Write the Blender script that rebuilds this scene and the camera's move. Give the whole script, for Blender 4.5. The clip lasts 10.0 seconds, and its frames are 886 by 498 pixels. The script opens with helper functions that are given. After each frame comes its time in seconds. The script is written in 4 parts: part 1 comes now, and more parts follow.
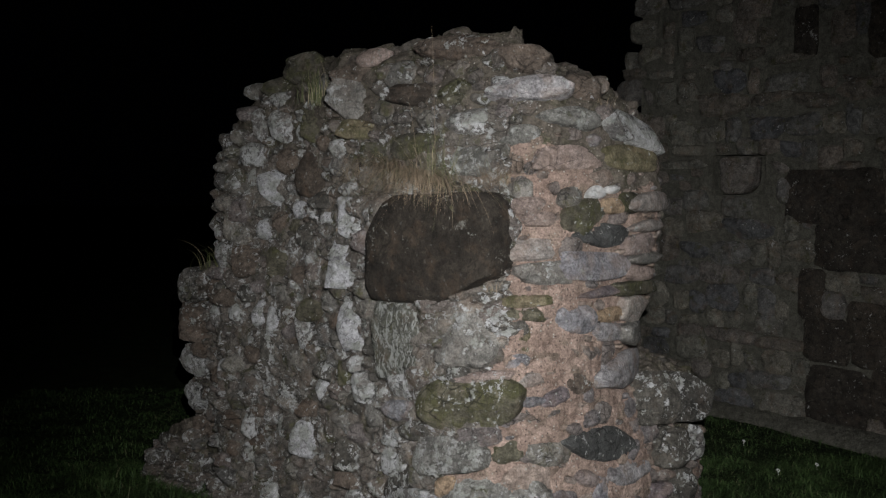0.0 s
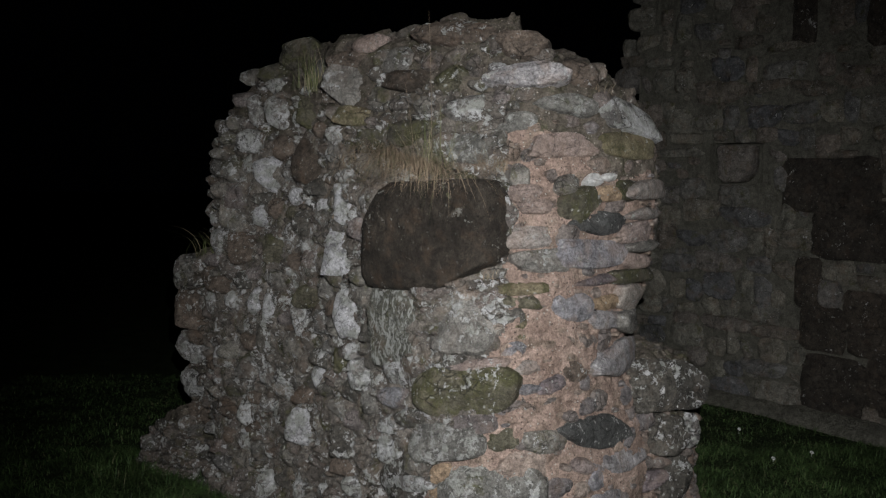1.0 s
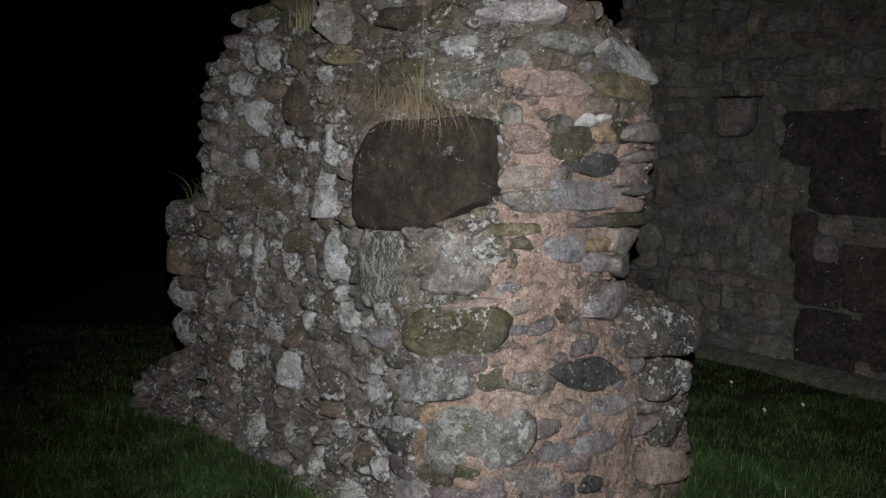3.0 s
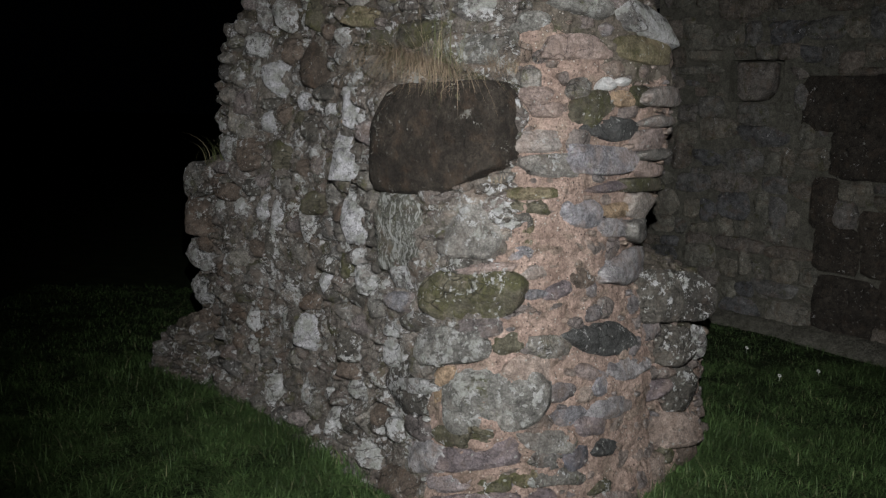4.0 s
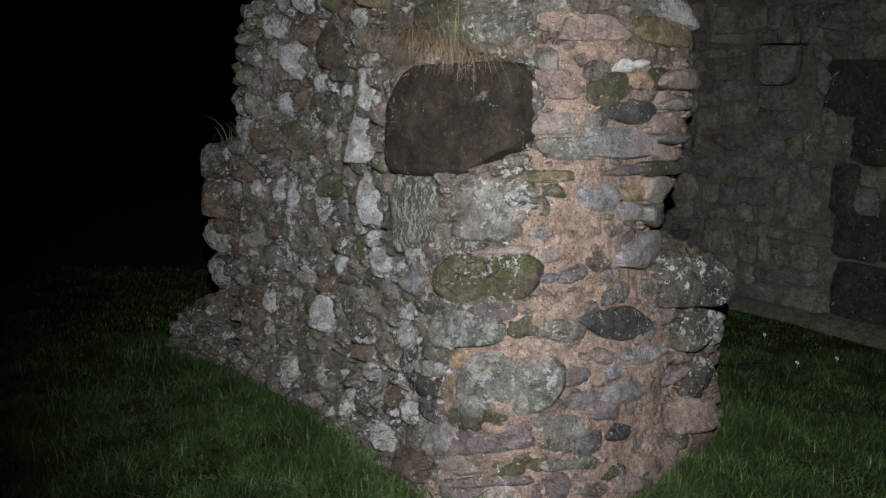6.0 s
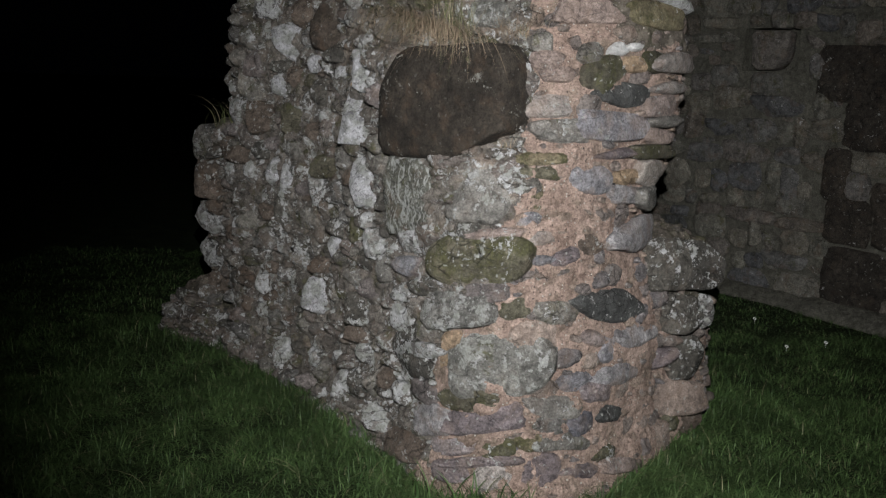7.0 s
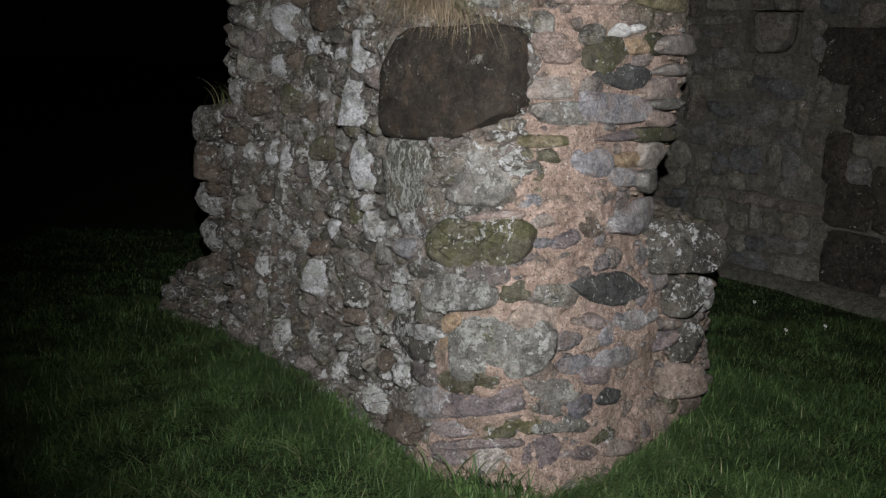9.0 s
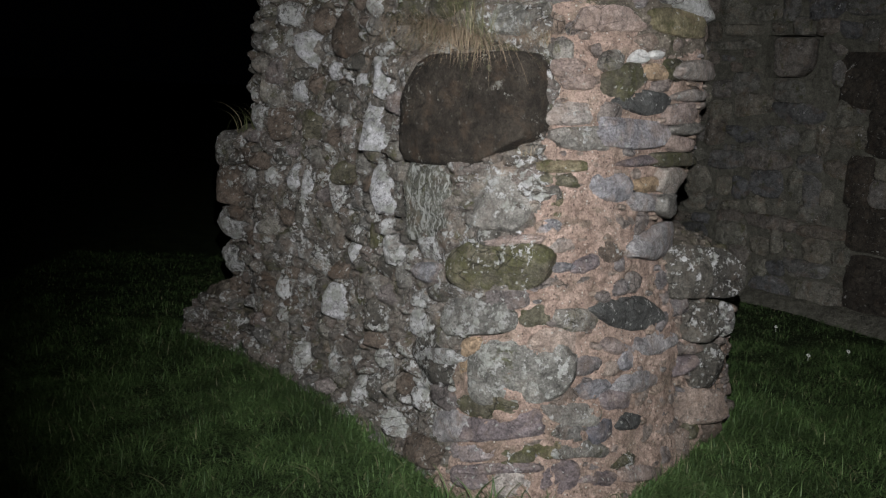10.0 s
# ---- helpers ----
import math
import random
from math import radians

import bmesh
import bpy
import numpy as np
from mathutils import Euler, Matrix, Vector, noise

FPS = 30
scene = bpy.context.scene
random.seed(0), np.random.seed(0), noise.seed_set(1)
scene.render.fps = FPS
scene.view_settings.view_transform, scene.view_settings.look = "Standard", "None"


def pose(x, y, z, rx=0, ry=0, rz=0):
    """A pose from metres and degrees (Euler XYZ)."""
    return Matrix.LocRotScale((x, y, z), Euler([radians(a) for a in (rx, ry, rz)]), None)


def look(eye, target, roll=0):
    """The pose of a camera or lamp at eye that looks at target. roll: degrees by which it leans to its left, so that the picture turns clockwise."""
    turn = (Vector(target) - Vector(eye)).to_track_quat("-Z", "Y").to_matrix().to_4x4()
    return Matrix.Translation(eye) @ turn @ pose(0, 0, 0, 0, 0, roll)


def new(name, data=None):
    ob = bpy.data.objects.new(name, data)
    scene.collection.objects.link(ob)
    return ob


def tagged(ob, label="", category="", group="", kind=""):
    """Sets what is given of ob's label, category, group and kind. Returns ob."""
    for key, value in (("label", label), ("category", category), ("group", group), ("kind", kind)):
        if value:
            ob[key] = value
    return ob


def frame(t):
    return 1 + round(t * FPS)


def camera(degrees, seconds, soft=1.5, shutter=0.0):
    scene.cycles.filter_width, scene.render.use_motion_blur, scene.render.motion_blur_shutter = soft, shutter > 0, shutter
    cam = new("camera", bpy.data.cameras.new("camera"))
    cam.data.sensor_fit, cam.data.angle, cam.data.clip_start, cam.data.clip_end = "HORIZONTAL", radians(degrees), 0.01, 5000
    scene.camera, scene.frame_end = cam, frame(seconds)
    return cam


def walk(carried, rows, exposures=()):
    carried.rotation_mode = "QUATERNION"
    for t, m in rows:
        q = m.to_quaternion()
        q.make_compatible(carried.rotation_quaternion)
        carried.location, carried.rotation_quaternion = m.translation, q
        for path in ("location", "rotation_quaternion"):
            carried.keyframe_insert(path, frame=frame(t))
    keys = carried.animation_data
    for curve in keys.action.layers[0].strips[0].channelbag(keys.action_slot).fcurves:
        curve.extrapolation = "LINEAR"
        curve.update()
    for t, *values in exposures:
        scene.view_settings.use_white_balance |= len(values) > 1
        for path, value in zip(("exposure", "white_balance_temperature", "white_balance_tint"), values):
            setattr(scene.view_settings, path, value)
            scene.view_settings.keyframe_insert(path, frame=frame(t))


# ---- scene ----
cam = camera(53.4, 10.0, soft=1.2)
PATH = [
    (0, (-0.054, -0.123, 1.617), (-0.029, 1.874, 1.516), 0.1),
    (0.5, (-0.052, -0.121, 1.62), (-0.021, 1.876, 1.508), 0.3),
    (1, (-0.052, -0.113, 1.615), (-0.02, 1.883, 1.486), 0.3),
    (1.5, (-0.054, -0.111, 1.616), (-0.025, 1.884, 1.474), 0.4),
    (2, (-0.046, -0.112, 1.611), (-0.011, 1.884, 1.483), 0.6),
    (2.5, (-0.042, -0.103, 1.548), (0.009, 1.89, 1.395), 0.9),
    (3, (-0.023, -0.089, 1.528), (0.013, 1.899, 1.316), 0.8),
    (4.5, (-0.023, -0.099, 1.532), (-0.034, 1.877, 1.225), 1.4),
    (5, (-0.025, -0.102, 1.53), (-0.043, 1.875, 1.229), 1.4),
    (5.5, (-0.021, -0.095, 1.533), (-0.047, 1.883, 1.237), 1.1),
    (6, (-0.014, -0.083, 1.522), (-0.053, 1.889, 1.191), 1.4),
    (6.2, (-0.016, -0.083, 1.516), (-0.045, 1.885, 1.16), 1.5),
    (7.5, (-0.018, -0.101, 1.517), (-0.042, 1.864, 1.149), 2.0),
    (8, (-0.022, -0.102, 1.521), (-0.062, 1.862, 1.147), 2.3),
    (8.5, (-0.021, -0.096, 1.513), (-0.053, 1.866, 1.122), 2.1),
    (9, (-0.021, -0.087, 1.514), (-0.038, 1.871, 1.109), 2.0),
    (9.5, (-0.022, -0.099, 1.521), (-0.041, 1.861, 1.126), 2.1),
    (10, (-0.02, -0.106, 1.521), (-0.084, 1.862, 1.166), 1.9),
]
walk(cam, [(t, look(eye, at, roll)) for t, eye, at, roll in PATH],
     exposures=[(0, -0.08), (2.0, -0.03), (4.5, 0.18), (9.0, 0.28), (10.0, 0.28)])

# ---------------------------------------------------------------- light: night sky and the hand torch
world = bpy.data.worlds.new("night")
world.use_nodes = True
scene.world = world
world.node_tree.nodes["Background"].inputs["Color"].default_value = (0.25, 0.32, 0.5, 1)
world.node_tree.nodes["Background"].inputs["Strength"].default_value = 0.0004

torch_data = bpy.data.lights.new("torch", "SPOT")
torch_data.energy = 705
torch_data.color = (0.98, 1.0, 1.02)
torch_data.spot_size, torch_data.spot_blend = radians(73), 1.0
torch_data.shadow_soft_size = 0.012
torch = new("torch", torch_data)
torch.matrix_world = look((0.02, -0.14, 1.82), (0.31, 3.0, 1.07))


# ---------------------------------------------------------------- materials
class Nodes:
    """A short hand for node materials."""

    def __init__(self, name):
        self.mat = bpy.data.materials.new(name)
        self.mat.use_nodes = True
        self.tree = self.mat.node_tree
        self.bsdf = self.tree.nodes["Principled BSDF"]
        self.place = self.add("ShaderNodeNewGeometry").outputs["Position"]

    def add(self, kind, **inputs):
        node = self.tree.nodes.new(kind)
        for key, value in inputs.items():
            self.put(node.inputs[key.replace("_", " ")], value)
        return node

    def put(self, socket, value):
        if isinstance(value, bpy.types.NodeSocket):
            self.tree.links.new(value, socket)
        else:
            socket.default_value = value

    def noise(self, scale, detail=6, rough=0.6, distort=0.0, vector=None):
        return self.add("ShaderNodeTexNoise", Vector=vector or self.place, Scale=scale, Detail=detail, Roughness=rough, Distortion=distort).outputs["Fac"]

    def ramp(self, fac, *stops):
        node = self.add("ShaderNodeValToRGB", Fac=fac)
        marks = node.color_ramp.elements
        for k, (at, col) in enumerate(stops):
            mark = marks[k] if k < 2 else marks.new(at)
            mark.position = at
            mark.color = (*col, 1) if isinstance(col, tuple) else (col, col, col, 1)
        return node.outputs["Color"]

    def mix(self, fac, a, b, how="MIX"):
        node = self.tree.nodes.new("ShaderNodeMix")
        node.data_type, node.blend_type = "RGBA", how
        for socket, value in ((node.inputs[0], fac), (node.inputs[6], a), (node.inputs[7], b)):
            self.put(socket, (*value, 1) if isinstance(value, tuple) else value)
        return node.outputs[2]

    def math(self, how, a, b=0.0):
        node = self.tree.nodes.new("ShaderNodeMath")
        node.operation = how
        self.put(node.inputs[0], a)
        self.put(node.inputs[1], b)
        return node.outputs[0]

    def bump(self, height, strength, distance, normal=None):
        node = self.add("ShaderNodeBump", Height=height, Strength=strength, Distance=distance)
        if normal:
            self.put(node.inputs["Normal"], normal)
        return node.outputs["Normal"]

    def finish(self, color, rough=0.9, normal=None, specular=0.25):
        self.put(self.bsdf.inputs["Base Color"], (*color, 1) if isinstance(color, tuple) else color)
        self.put(self.bsdf.inputs["Roughness"], rough)
        self.put(self.bsdf.inputs["Specular IOR Level"], specular)
        if normal:
            self.put(self.bsdf.inputs["Normal"], normal)
        return self.mat


def stone_material(name, tones, lichen=0.0, moss=0.0, streak=0.0, grain=1.0, island=False, crust=(0.66, 0.65, 0.645), warmth=0.25, spots=0.7, splits=0.75, pits=0.0, smear=0.0):
    """Rough rubble stone: its own tone by chance, grain and stains, crusts of pale lichen, moss in the hollows, splits."""
    n = Nodes(name)
    chance = n.add("ShaderNodeNewGeometry").outputs["Random Per Island"] if island else n.add("ShaderNodeObjectInfo").outputs["Random"]
    color = n.ramp(chance, *[(k / max(1, len(tones) - 1), t) for k, t in enumerate(tones)])
    bent = n.mix(0.06, n.place, n.add("ShaderNodeTexNoise", Vector=n.place, Scale=14.0, Detail=3.0).outputs["Color"], "ADD")
    coarse = n.noise(7, 6, 0.65)
    middle = n.noise(27, 6, 0.7, 0.4)
    fine = n.noise(110, 5, 0.75)
    color = n.mix(1.0, color, n.ramp(coarse, (0.3, 0.5), (0.7, 1.4)), "MULTIPLY")
    color = n.mix(grain, color, n.ramp(middle, (0.3, 0.45), (0.7, 1.5)), "MULTIPLY")
    color = n.mix(grain, color, n.ramp(fine, (0.3, 0.4), (0.72, 1.65)), "MULTIPLY")
    warm = n.ramp(n.noise(13, 5, 0.6), (0.52, 0.0), (0.66, 1.0))
    color = n.mix(n.math("MULTIPLY", warm, warmth), color, (0.26, 0.16, 0.10))
    if moss:
        mask = n.ramp(n.noise(10, 7, 0.75, 0.4), (0.62 - 0.25 * moss, 0.0), (0.70 - 0.2 * moss, 1.0))
        color = n.mix(n.math("MULTIPLY", mask, 0.8), color, n.mix(n.ramp(n.noise(70), (0.35, 0.0), (0.65, 1.0)), (0.05, 0.05, 0.024), (0.135, 0.132, 0.056)))
    height = n.math("ADD", n.math("MULTIPLY", coarse, 0.5), n.math("MULTIPLY", middle, 0.5))
    if streak:
        wave = n.add("ShaderNodeMapping", Vector=bent, Rotation=(0, 0.35, 0), Scale=(60, 60, 16)).outputs["Vector"]
        mask = n.ramp(n.noise(1.0, 5, 0.7, 0.6, wave), (0.5, 0.0), (0.56, 1.0))
        color = n.mix(n.math("MULTIPLY", mask, streak), color, crust)
    if lichen:
        patch = n.noise(9.0, 8, 0.68, 0.6)
        speck = n.noise(40, 6, 0.7, 0.5)
        blot = n.math("ADD", n.math("MULTIPLY", patch, 0.5), n.math("MULTIPLY", speck, 0.5))
        mask = n.ramp(blot, (0.62 - 0.15 * lichen, 0.0), (0.634 - 0.15 * lichen, 1.0))
        tint = n.mix(n.ramp(n.noise(19, 4), (0.42, 0.0), (0.6, 1.0)), crust, (0.40, 0.40, 0.36))
        tint = n.mix(1.0, tint, n.ramp(n.noise(95, 6, 0.8), (0.3, 0.5), (0.62, 1.2)), "MULTIPLY")
        color = n.mix(n.math("MULTIPLY", mask, 0.92), color, tint)
        height = n.math("ADD", height, n.math("MULTIPLY", mask, 0.05))
    dots = n.add("ShaderNodeTexVoronoi", Vector=bent, Scale=38.0)
    some = n.ramp(n.add("ShaderNodeSeparateColor", Color=dots.outputs["Color"]).outputs["Red"], (0.6, 0.0), (0.65, 1.0))
    color = n.mix(n.math("MULTIPLY", some, n.ramp(dots.outputs["Distance"], (0.14, spots), (0.24, 0.0))), color, (0.5, 0.5, 0.46))
    if smear:
        mask = n.ramp(n.noise(11, 6, 0.65, 0.5), (0.47, 0.0), (0.60, 1.0))
        color = n.mix(n.math("MULTIPLY", mask, smear), color, n.mix(n.ramp(fine, (0.35, 0.0), (0.65, 1.0)), (0.27, 0.20, 0.165), (0.47, 0.36, 0.30)))
    if pits:
        mask = n.ramp(n.noise(75, 4, 0.65, 0.3), (0.36, pits), (0.44, 0.0))
        color = n.mix(mask, color, (0.13, 0.12, 0.115))
    crack = n.add("ShaderNodeTexVoronoi", Vector=n.add("ShaderNodeMapping", Vector=bent, Scale=(1.0, 1.0, 1.8)).outputs["Vector"], Scale=8.0)
    crack.feature = "DISTANCE_TO_EDGE"
    split = n.math("MAXIMUM", n.ramp(crack.outputs["Distance"], (0.0, 0.0), (0.03, 1.0)), n.ramp(n.noise(6.0, 2), (0.42, 0.0), (0.52, 1.0)))
    color = n.mix(1.0, color, n.ramp(split, (0.0, 1.0 - splits), (1.0, 1.0)), "MULTIPLY")
    normal = n.bump(height, 1.0, 0.07)
    normal = n.bump(split, splits, 0.012, normal)
    normal = n.bump(fine, 1.0, 0.014, normal)
    normal = n.bump(n.noise(320, 3, 0.7), 0.5, 0.004, normal)
    return n.finish(color, 0.92, normal)


def mortar_material(name, dark, light, stain, amount, grit_share=1.0):
    """Coarse lime mortar with grit in it."""
    n = Nodes(name)
    color = n.mix(n.ramp(n.noise(6, 6, 0.65), (0.32, 0.0), (0.68, 1.0)), dark, light)
    color = n.mix(n.math("MULTIPLY", n.ramp(n.noise(9, 6, 0.7, 0.8), (0.5, 0.0), (0.64, 1.0)), amount), color, stain)
    color = n.mix(1.0, color, n.ramp(n.noise(24, 6, 0.7, 0.4), (0.3, 0.62), (0.68, 1.25)), "MULTIPLY")
    color = n.mix(1.0, color, n.ramp(n.noise(120, 4, 0.75), (0.3, 0.5), (0.7, 1.45)), "MULTIPLY")
    grit = n.add("ShaderNodeTexVoronoi", Vector=n.place, Scale=85.0, Randomness=1.0)
    seed = n.add("ShaderNodeSeparateColor", Color=grit.outputs["Color"]).outputs["Red"]
    spot = n.math("MULTIPLY", n.ramp(grit.outputs["Distance"], (0.22, 1.0), (0.34, 0.0)), n.ramp(seed, (0.55, 0.0), (0.6, 1.0)))
    spot = n.math("MULTIPLY", spot, grit_share)
    color = n.mix(spot, color, n.ramp(n.add("ShaderNodeSeparateColor", Color=grit.outputs["Color"]).outputs["Green"], (0.2, (0.12, 0.09, 0.08)), (0.5, (0.36, 0.27, 0.22)), (0.9, (0.62, 0.58, 0.52))))
    height = n.math("ADD", n.noise(34, 6, 0.7), n.math("MULTIPLY", spot, 0.35))
    normal = n.bump(height, 1.0, 0.034)
    normal = n.bump(n.noise(190, 4, 0.7), 0.6, 0.006, normal)
    return n.finish(color, 0.95, normal, 0.15)


STONE = {
    "lichen": stone_material("lichened_stone", [(0.23, 0.21, 0.19), (0.28, 0.26, 0.24), (0.20, 0.19, 0.18)], lichen=0.95, warmth=0.12),
    "white": stone_material("lichen_crusted_stone", [(0.48, 0.465, 0.475), (0.54, 0.52, 0.53)], lichen=1.15, crust=(0.70, 0.685, 0.70), warmth=0.05, spots=0.2, splits=0.5, pits=0.7),
    "palelichen": stone_material("pale_lichened_stone", [(0.225, 0.215, 0.195), (0.25, 0.24, 0.215)], lichen=0.68, moss=0.18, crust=(0.50, 0.49, 0.47), warmth=0.1, splits=0.4, pits=0.4),
    "palegrey": stone_material("pale_grey_stone", [(0.25, 0.235, 0.21), (0.29, 0.272, 0.245)], lichen=0.4, moss=0.12, warmth=0.1, splits=0.3, pits=0.3, smear=0.15),
    "grey": stone_material("grey_stone", [(0.22, 0.20, 0.175), (0.26, 0.24, 0.21), (0.17, 0.16, 0.15)], lichen=0.45, moss=0.3),
    "streak": stone_material("streaked_stone", [(0.13, 0.13, 0.108), (0.15, 0.145, 0.12)], lichen=0.2, moss=0.2, streak=0.85, crust=(0.46, 0.46, 0.43)),
    "mottled": stone_material("dark_mottled_stone", [(0.10, 0.092, 0.08), (0.13, 0.118, 0.10)], lichen=0.55, warmth=0.12),
    "plate": stone_material("dark_sandstone", [(0.050, 0.041, 0.032), (0.054, 0.044, 0.034)], grain=1.0, lichen=0.18, crust=(0.16, 0.14, 0.115), warmth=0.16, spots=0.14, splits=0.1),
    "moss": stone_material("mossy_stone", [(0.13, 0.12, 0.085), (0.155, 0.14, 0.10), (0.11, 0.10, 0.075)], lichen=0.25, moss=0.6, warmth=0.1),
    "mossdark": stone_material("dark_mossy_stone", [(0.12, 0.11, 0.085), (0.14, 0.125, 0.10)], lichen=0.3, moss=0.6, warmth=0.2),
    "ochremoss": stone_material("ochre_mossy_stone", [(0.22, 0.19, 0.11), (0.25, 0.21, 0.14)], lichen=0.2, moss=0.5),
    "slate": stone_material("blue_grey_stone", [(0.26, 0.25, 0.265), (0.31, 0.295, 0.31), (0.235, 0.23, 0.24)], lichen=0.25, warmth=0.1, splits=0.5, smear=0.45),
    "slatepale": stone_material("pale_blue_grey_stone", [(0.37, 0.35, 0.355), (0.41, 0.385, 0.385)], lichen=0.3, warmth=0.12, splits=0.4, smear=0.5),
    "bluedark": stone_material("dark_blue_stone", [(0.17, 0.165, 0.185), (0.19, 0.18, 0.20)], lichen=0.1, warmth=0.05, splits=0.3, smear=0.25),
    "dark": stone_material("dark_slaty_stone", [(0.088, 0.088, 0.085), (0.105, 0.105, 0.10)], lichen=0.28, warmth=0.05),
    "pale": stone_material("pale_pinkish_stone", [(0.41, 0.36, 0.325), (0.37, 0.335, 0.31), (0.43, 0.375, 0.325)], lichen=0.25, splits=0.4, smear=0.5),
    "pink": stone_material("pinkish_stone", [(0.39, 0.30, 0.26), (0.36, 0.285, 0.255), (0.33, 0.27, 0.25)], lichen=0.25, splits=0.5, smear=0.5),
    "pinkbrown": stone_material("pinkish_brown_stone", [(0.36, 0.28, 0.235), (0.39, 0.31, 0.26)], lichen=0.15, splits=0.25, smear=0.5),
    "pinkgrey": stone_material("pinkish_grey_stone", [(0.25, 0.215, 0.20), (0.22, 0.19, 0.18)], lichen=0.4),
    "purple": stone_material("purple_brown_stone", [(0.21, 0.17, 0.172), (0.185, 0.155, 0.16), (0.24, 0.20, 0.20)], lichen=0.2, warmth=0.1, splits=0.4, smear=0.4),
    "purplepale": stone_material("pale_purple_stone", [(0.35, 0.30, 0.30), (0.37, 0.315, 0.31)], lichen=0.25, splits=0.3, smear=0.4),
    "ochre": stone_material("ochre_sandstone", [(0.42, 0.30, 0.19), (0.40, 0.29, 0.20)], lichen=0.1, splits=0.3),
    "brown": stone_material("brown_sandstone", [(0.16, 0.125, 0.10), (0.19, 0.15, 0.12)], lichen=0.3),
    "browndark": stone_material("dark_brown_stone", [(0.085, 0.068, 0.054), (0.10, 0.078, 0.062)], lichen=0.12, spots=0.3, splits=0.3),
    "quartz": stone_material("white_quartz", [(0.78, 0.76, 0.73), (0.80, 0.79, 0.77)], grain=0.3, splits=0.2),
}
RUBBLE_OLD = stone_material("weathered_rubble", [(0.16, 0.14, 0.12), (0.21, 0.18, 0.155), (0.13, 0.12, 0.105), (0.22, 0.185, 0.165)], lichen=0.62, moss=0.3, island=True)
RUBBLE_TOP = stone_material("earthy_rubble", [(0.15, 0.125, 0.10), (0.20, 0.165, 0.14), (0.12, 0.11, 0.095)], lichen=0.25, moss=0.45, island=True)
RUBBLE_PINK = stone_material("clean_rubble", [(0.30, 0.24, 0.20), (0.22, 0.20, 0.20), (0.38, 0.29, 0.23), (0.19, 0.17, 0.16)], lichen=0.2, island=True)
FAR_STONE = stone_material("far_wall_stone", [(0.20, 0.192, 0.16), (0.245, 0.23, 0.19), (0.14, 0.14, 0.145), (0.26, 0.24, 0.195), (0.165, 0.145, 0.12), (0.235, 0.20, 0.168), (0.175, 0.175, 0.172)], lichen=0.14, moss=0.25, spots=0.35, splits=0.4)
FAR_REST = stone_material("far_small_stone", [(0.20, 0.192, 0.16), (0.245, 0.23, 0.19), (0.14, 0.14, 0.145), (0.26, 0.24, 0.195), (0.165, 0.145, 0.12), (0.235, 0.20, 0.168), (0.175, 0.175, 0.172)], lichen=0.14, moss=0.25, spots=0.35, splits=0.4, island=True)
FAR_DARK = stone_material("dark_dressed_stone", [(0.058, 0.049, 0.040), (0.080, 0.066, 0.052)], lichen=0.12, warmth=0.1, spots=0.3)
MORTAR_OLD = stone_material("weathered_core", [(0.25, 0.22, 0.19), (0.25, 0.22, 0.19)], lichen=0.5, moss=0.3, warmth=0.3)
MORTAR_PINK = mortar_material("pink_mortar", (0.31, 0.218, 0.175), (0.47, 0.348, 0.288), (0.24, 0.19, 0.145), 0.8)
MORTAR_TOP = mortar_material("earthy_core", (0.105, 0.090, 0.072), (0.20, 0.17, 0.138), (0.085, 0.085, 0.045), 0.7)
MORTAR_FAR = mortar_material("far_wall_mortar", (0.112, 0.107, 0.088), (0.172, 0.162, 0.132), (0.095, 0.092, 0.07), 0.6, 0.1)


def blade_material(name, low, high, dry, share):
    n = Nodes(name)
    chance = n.add("ShaderNodeNewGeometry").outputs["Random Per Island"]
    color = n.ramp(chance, (0.0, low), (1.0 - share, high), (1.0 - share + 0.02, dry), (1.0, dry))
    color = n.mix(1.0, color, n.ramp(n.noise(3.5, 4), (0.35, 0.6), (0.65, 1.3)), "MULTIPLY")
    return n.finish(color, 0.6, None, 0.3)


GRASS = blade_material("grass_blades", (0.027, 0.056, 0.017), (0.088, 0.140, 0.046), (0.17, 0.17, 0.09), 0.05)
STRAW = blade_material("dry_grass", (0.25, 0.185, 0.125), (0.43, 0.33, 0.235), (0.16, 0.165, 0.085), 0.12)
GREEN_TUFT = blade_material("green_tuft", (0.075, 0.09, 0.035), (0.16, 0.165, 0.075), (0.38, 0.32, 0.21), 0.35)
soil = Nodes("turf_soil")
TURF = soil.finish(soil.mix(soil.ramp(soil.noise(5, 6), (0.35, 0.0), (0.65, 1.0)), (0.012, 0.018, 0.008), (0.026, 0.038, 0.014)), 0.95,
                   soil.bump(soil.noise(40, 6, 0.7), 1.0, 0.03), 0.1)
petal = Nodes("daisy_petal")
PETAL = petal.finish((0.75, 0.75, 0.72), 0.6)


# ---------------------------------------------------------------- makers
def mesh_of(name, verts, faces, *mats):
    me = bpy.data.meshes.new(name)
    me.from_pydata([tuple(v) for v in np.asarray(verts).tolist()], [], [tuple(f) for f in np.asarray(faces).tolist()] if isinstance(faces, np.ndarray) else faces)
    for m in mats:
        me.materials.append(m)
    return me


def shade(me, smooth_faces=True):
    me.polygons.foreach_set("use_smooth", [smooth_faces] * len(me.polygons))
    me.update()
    return me


def part(name, me, parent, label=""):
    ob = new(name, me)
    ob.parent = parent
    if label:
        tagged(ob, label)
    return ob


